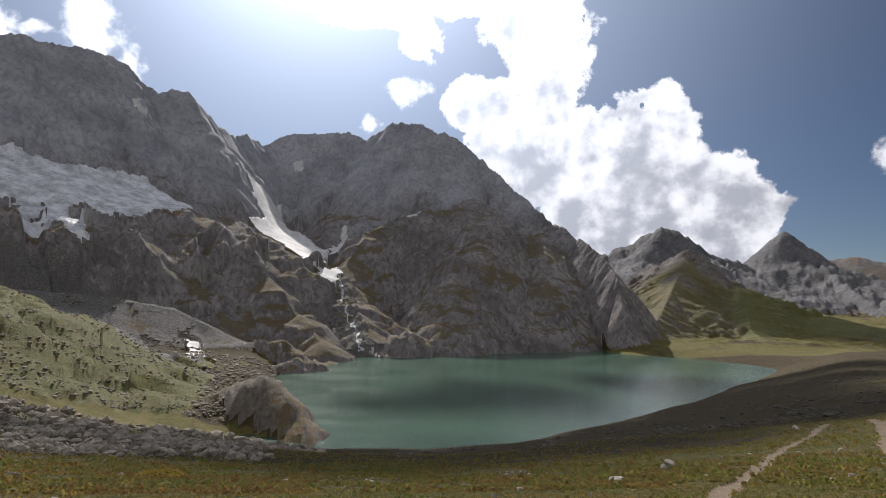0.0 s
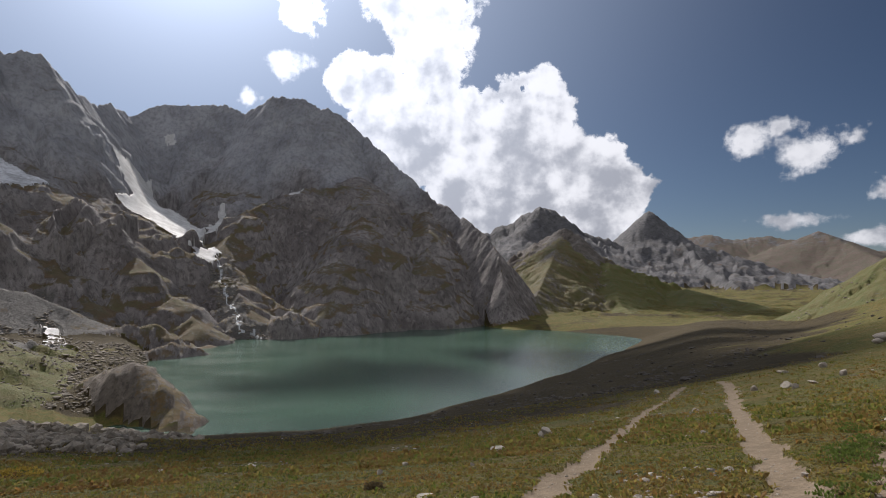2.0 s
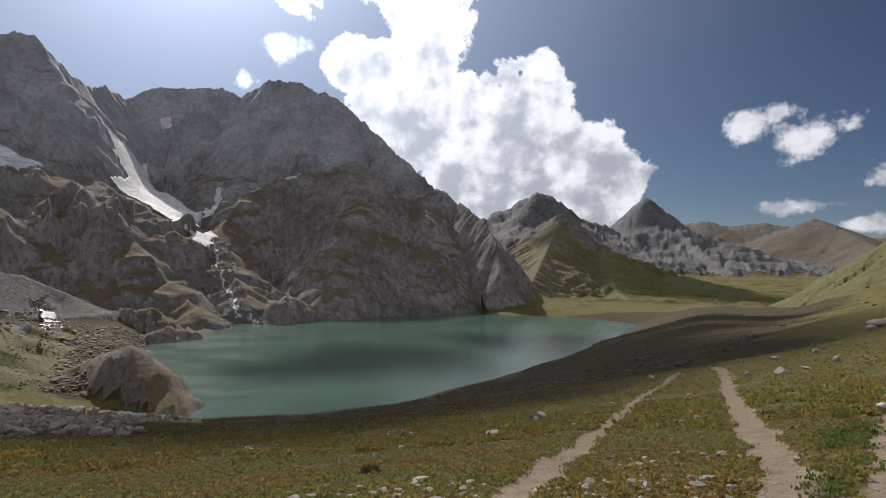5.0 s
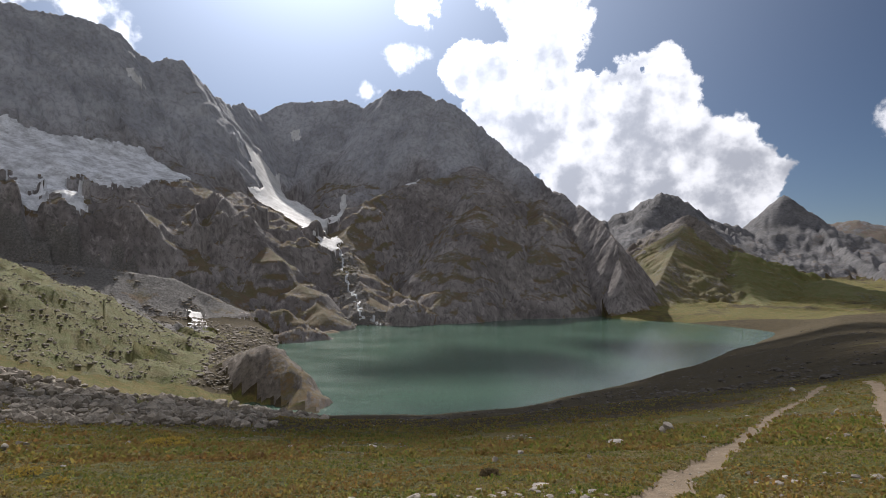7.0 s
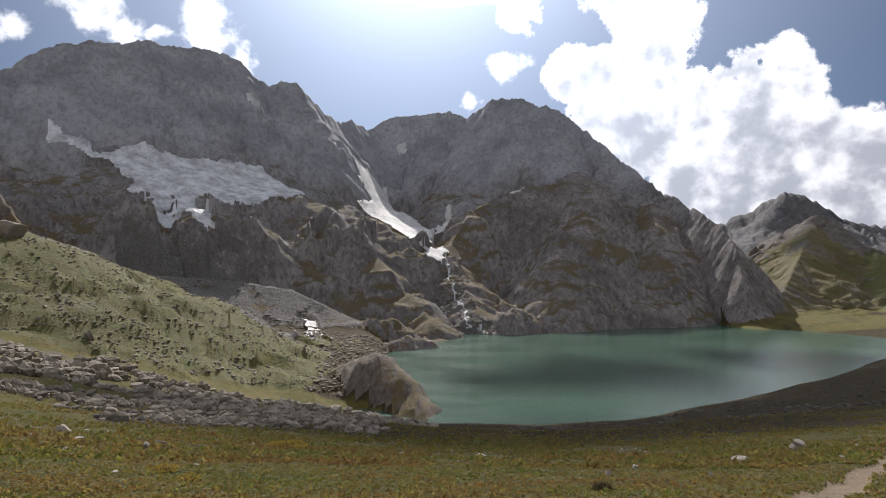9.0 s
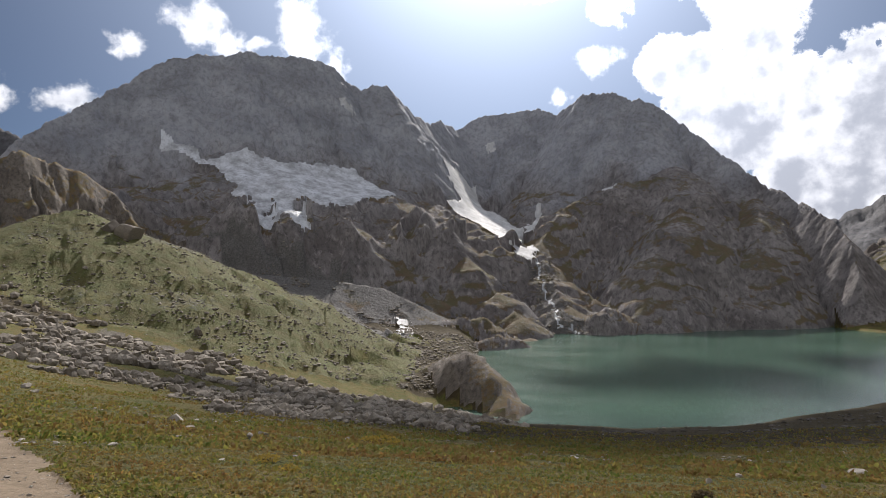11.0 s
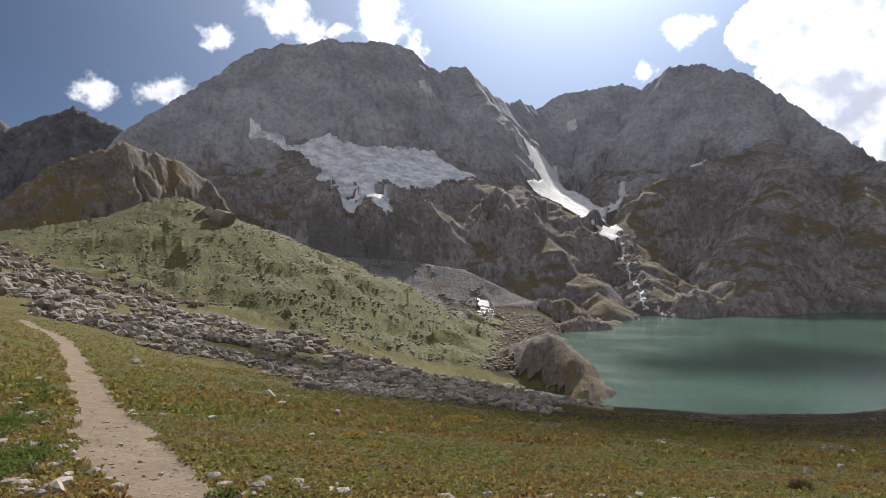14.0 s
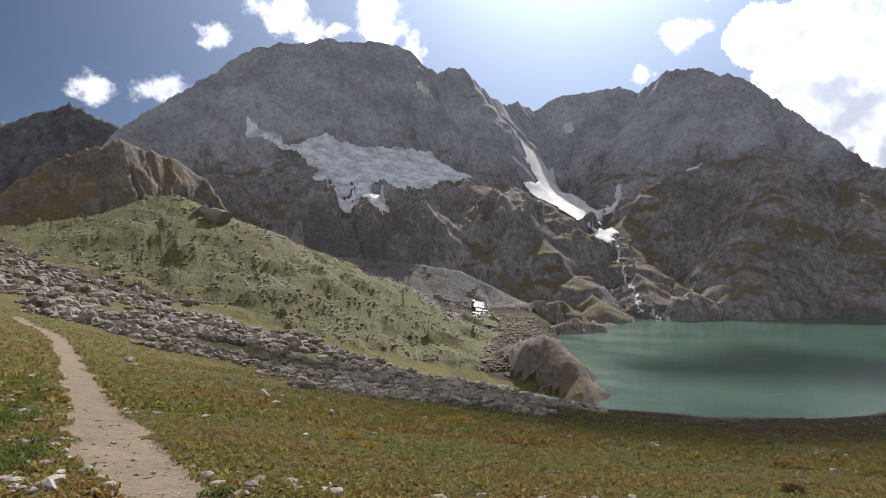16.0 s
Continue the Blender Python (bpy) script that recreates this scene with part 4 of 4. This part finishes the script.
# ---- plants ----
def tuft(blades, tall, rs, wide=0.35):
    """A clump of bent leaves round one root, two faces each."""
    v, f = [], []
    for _ in range(blades):
        a, lean, h, w = rs.uniform(0, 6.28), rs.uniform(0.2, 1.0), tall * rs.uniform(0.6, 1.1), tall * wide * rs.uniform(0.5, 1.0) * 0.5
        ox, oy = rs.normal(0, tall * 0.35, 2)
        dx, dy = math.cos(a), math.sin(a)
        k = len(v)
        v += [(ox - dy * w * 0.5, oy + dx * w * 0.5, 0), (ox + dy * w * 0.5, oy - dx * w * 0.5, 0),
              (ox + dx * lean * h * 0.5 + dy * w, oy + dy * lean * h * 0.5 - dx * w, h * 0.6), (ox + dx * lean * h, oy + dy * lean * h, h * (1 - 0.3 * lean)),
              (ox + dx * lean * h * 0.5 - dy * w, oy + dy * lean * h * 0.5 + dx * w, h * 0.6)]
        f += [(k, k + 1, k + 2), (k, k + 2, k + 4), (k + 4, k + 2, k + 3)]
    return np.array(v), np.array(f)


TUFTS = [tuft(6, 1.0, rng, 0.55) for _ in range(16)]
turfy = (OWNER == 0) & ~TRAIL


def herbs(count, b_range, r_range, low, high, mask):
    spots = scatter(count, mask, b_range, r_range, (low, high), 0.0, 1.0)
    spots[:, 2] -= spots[:, 5] * 0.5 + 0.01
    spots[:, 3] = spots[:, 4] = (spots[:, 3] + spots[:, 4]) / 2
    spots[:, 5] = spots[:, 3] * rng.uniform(0.6, 1.0, len(spots))
    return spots


def meadow(name, spots, material, label):
    many(name, [t[0] for t in TUFTS], TUFTS[0][1], spots, material, label, "grass")


meadow("meadow_grass", herbs(48000, (-62, 54), (3.0, 26), 0.05, 0.15, turfy), HERBS, "low green and rust coloured herbs and grass of the meadow")
meadow("meadow_grass_far", herbs(34000, (-62, 54), (24, 130), 0.12, 0.32, turfy & (fbm(LX / 8, LY / 8, 3) > -0.25)), HERBS, "low green and rust coloured herbs and grass of the meadow")


def shrub(name, b, r, wide, tall, material, label, leaves=70):
    """A low bush: a root, stems and many small leaf clumps."""
    root = new(name)
    root.matrix_world = Matrix.Translation((*place(b, r), height(b, r)))
    tv, tf, base = [], [], 0
    sv, sf = [], []
    for _ in range(leaves):
        t, f = TUFTS[rng.randint(16)]
        a, d = rng.uniform(0, 6.28), math.sqrt(rng.rand())
        top = np.array((math.cos(a) * d * wide * 0.5, math.sin(a) * d * wide * 0.5, tall * rng.uniform(0.25, 0.8) * (1 - 0.5 * d)))
        tv.append(t * tall * 0.33 + top)
        tf.append(f + base)
        base += len(t)
        k = len(sv)
        w = 0.006 * (1 + tall)
        sv += [(-w, 0, 0), (w, 0, 0), (top[0], top[1] + w, top[2]), (top[0], top[1] - w, top[2]), (0, w * 2, 0)]
        sf += [(k, k + 1, k + 2), (k, k + 2, k + 3), (k + 1, k + 4, k + 2), (k + 4, k, k + 3)]
    crown = new("foliage", mesh_of("foliage", np.concatenate(tv), np.concatenate(tf), material))
    stems = new("stem", mesh_of("stem", np.array(sv), np.array(sf), BROWN))
    crown.parent = stems.parent = root
    return tagged(root, label, "shrub", "shrubs in the meadow")


shrub("low_shrub", -23.2, 33.0, 2.2, 0.35, YELLOW, "low bright yellow autumn shrub in the turf", 160)
shrub("low_shrub", -32.6, 19.4, 0.8, 0.2, YELLOW, "low bright yellow autumn shrub in the turf")
shrub("low_shrub", -31.1, 17.7, 0.7, 0.18, YELLOW, "low bright yellow autumn shrub in the turf")
shrub("low_shrub", 4.2, 16.0, 0.45, 0.26, BROWN, "small dry brown shrub in the turf")
shrub("low_shrub", -43.5, 9.6, 0.5, 0.16, GREEN, "fresh green herb clump beside the footpath")
for k in range(44):
    shrub("low_shrub", rng.uniform(-61.5, -56.5), rng.uniform(10, 34), 0.9, 0.2, GREEN, "fresh green herb clump beside the footpath", 40)
for k in range(18):
    shrub("low_shrub", rng.uniform(41.2, 44.6), rng.uniform(9.5, 26), 0.8, 0.2, GREEN, "fresh green herb clump beside the footpath", 40)


# ---- clouds before the sun, whose shade lies on the shore and the lake ----
def cloud(puffs, label):
    """A heap of billows; each puff by the spot on the ground that it shades: bearing, distance, ground height, size."""
    v, f, base = [], [], 0
    for b, r, z, size in puffs:
        x, y = place(b, r)
        spot = np.array((x, y, z)) + np.array(SUN_WAY) * 3900
        for _ in range(4):
            ball = ICO2_V * size * rng.uniform(0.5, 0.85)
            ball = ball * (1 + 0.28 * crags(ICO2_V[:, 0] * 1.7 + rng.rand() * 9, ICO2_V[:, 1] * 1.7 + ICO2_V[:, 2], 3)[:, None])
            v.append(ball * (1.0, 1.0, 0.7) + spot + rng.normal(0, size * 0.38, 3))
            f.append(ICO2_F + base)
            base += len(ball)
    ob = new("cumulus_cloud", mesh_of("cumulus_cloud", np.concatenate(v), np.concatenate(f), VAPOUR))
    return tagged(ob, label, "cloud", "clouds over the lake")


cloud(((-12, 66, 43, 24), (-5, 62, 44, 26), (-17, 118, 34, 38), (-10, 104, 34, 40), (-15, 190, 25, 34), (-9, 160, 28, 48), (-2, 152, 28, 54), (5, 152, 28, 56), (11, 158, 28, 56), (16, 180, 26, 54), (20, 225, 20, 54), (24, 280, 16, 54), (28, 350, 14, 54), (31, 430, 12, 54)),
      "long white cumulus cloud that shades the lake shore")
cloud(((-6, 340, 0, 20), (0, 350, 0, 30), (5, 370, 0, 30), (10, 400, 0, 26), (1, 430, 0, 14)), "white cumulus cloud that shades the open lake")
cloud(((18, 430, 0, 34), (21, 480, 0, 30)), "white cumulus cloud that shades the open lake")
cloud(((32, 930, 20, 55), (36, 900, 20, 50), (22, 960, 60, 45), (27, 940, 40, 40)), "white cumulus cloud that shades the low hill")

# stones of the valley slope
slope = (OWNER == ORDER.index("right_hill")) & (fbm(LX / 22, LY / 22, 3) > 0.1) & (LY > 0)
many("slope_stones", ROUGH, ICO_F, scatter(900, slope, (30, 53), (150, 620), (0.4, 1.8)), SCREE_STONE, "grey stones strewn over the green valley slope", "stones")
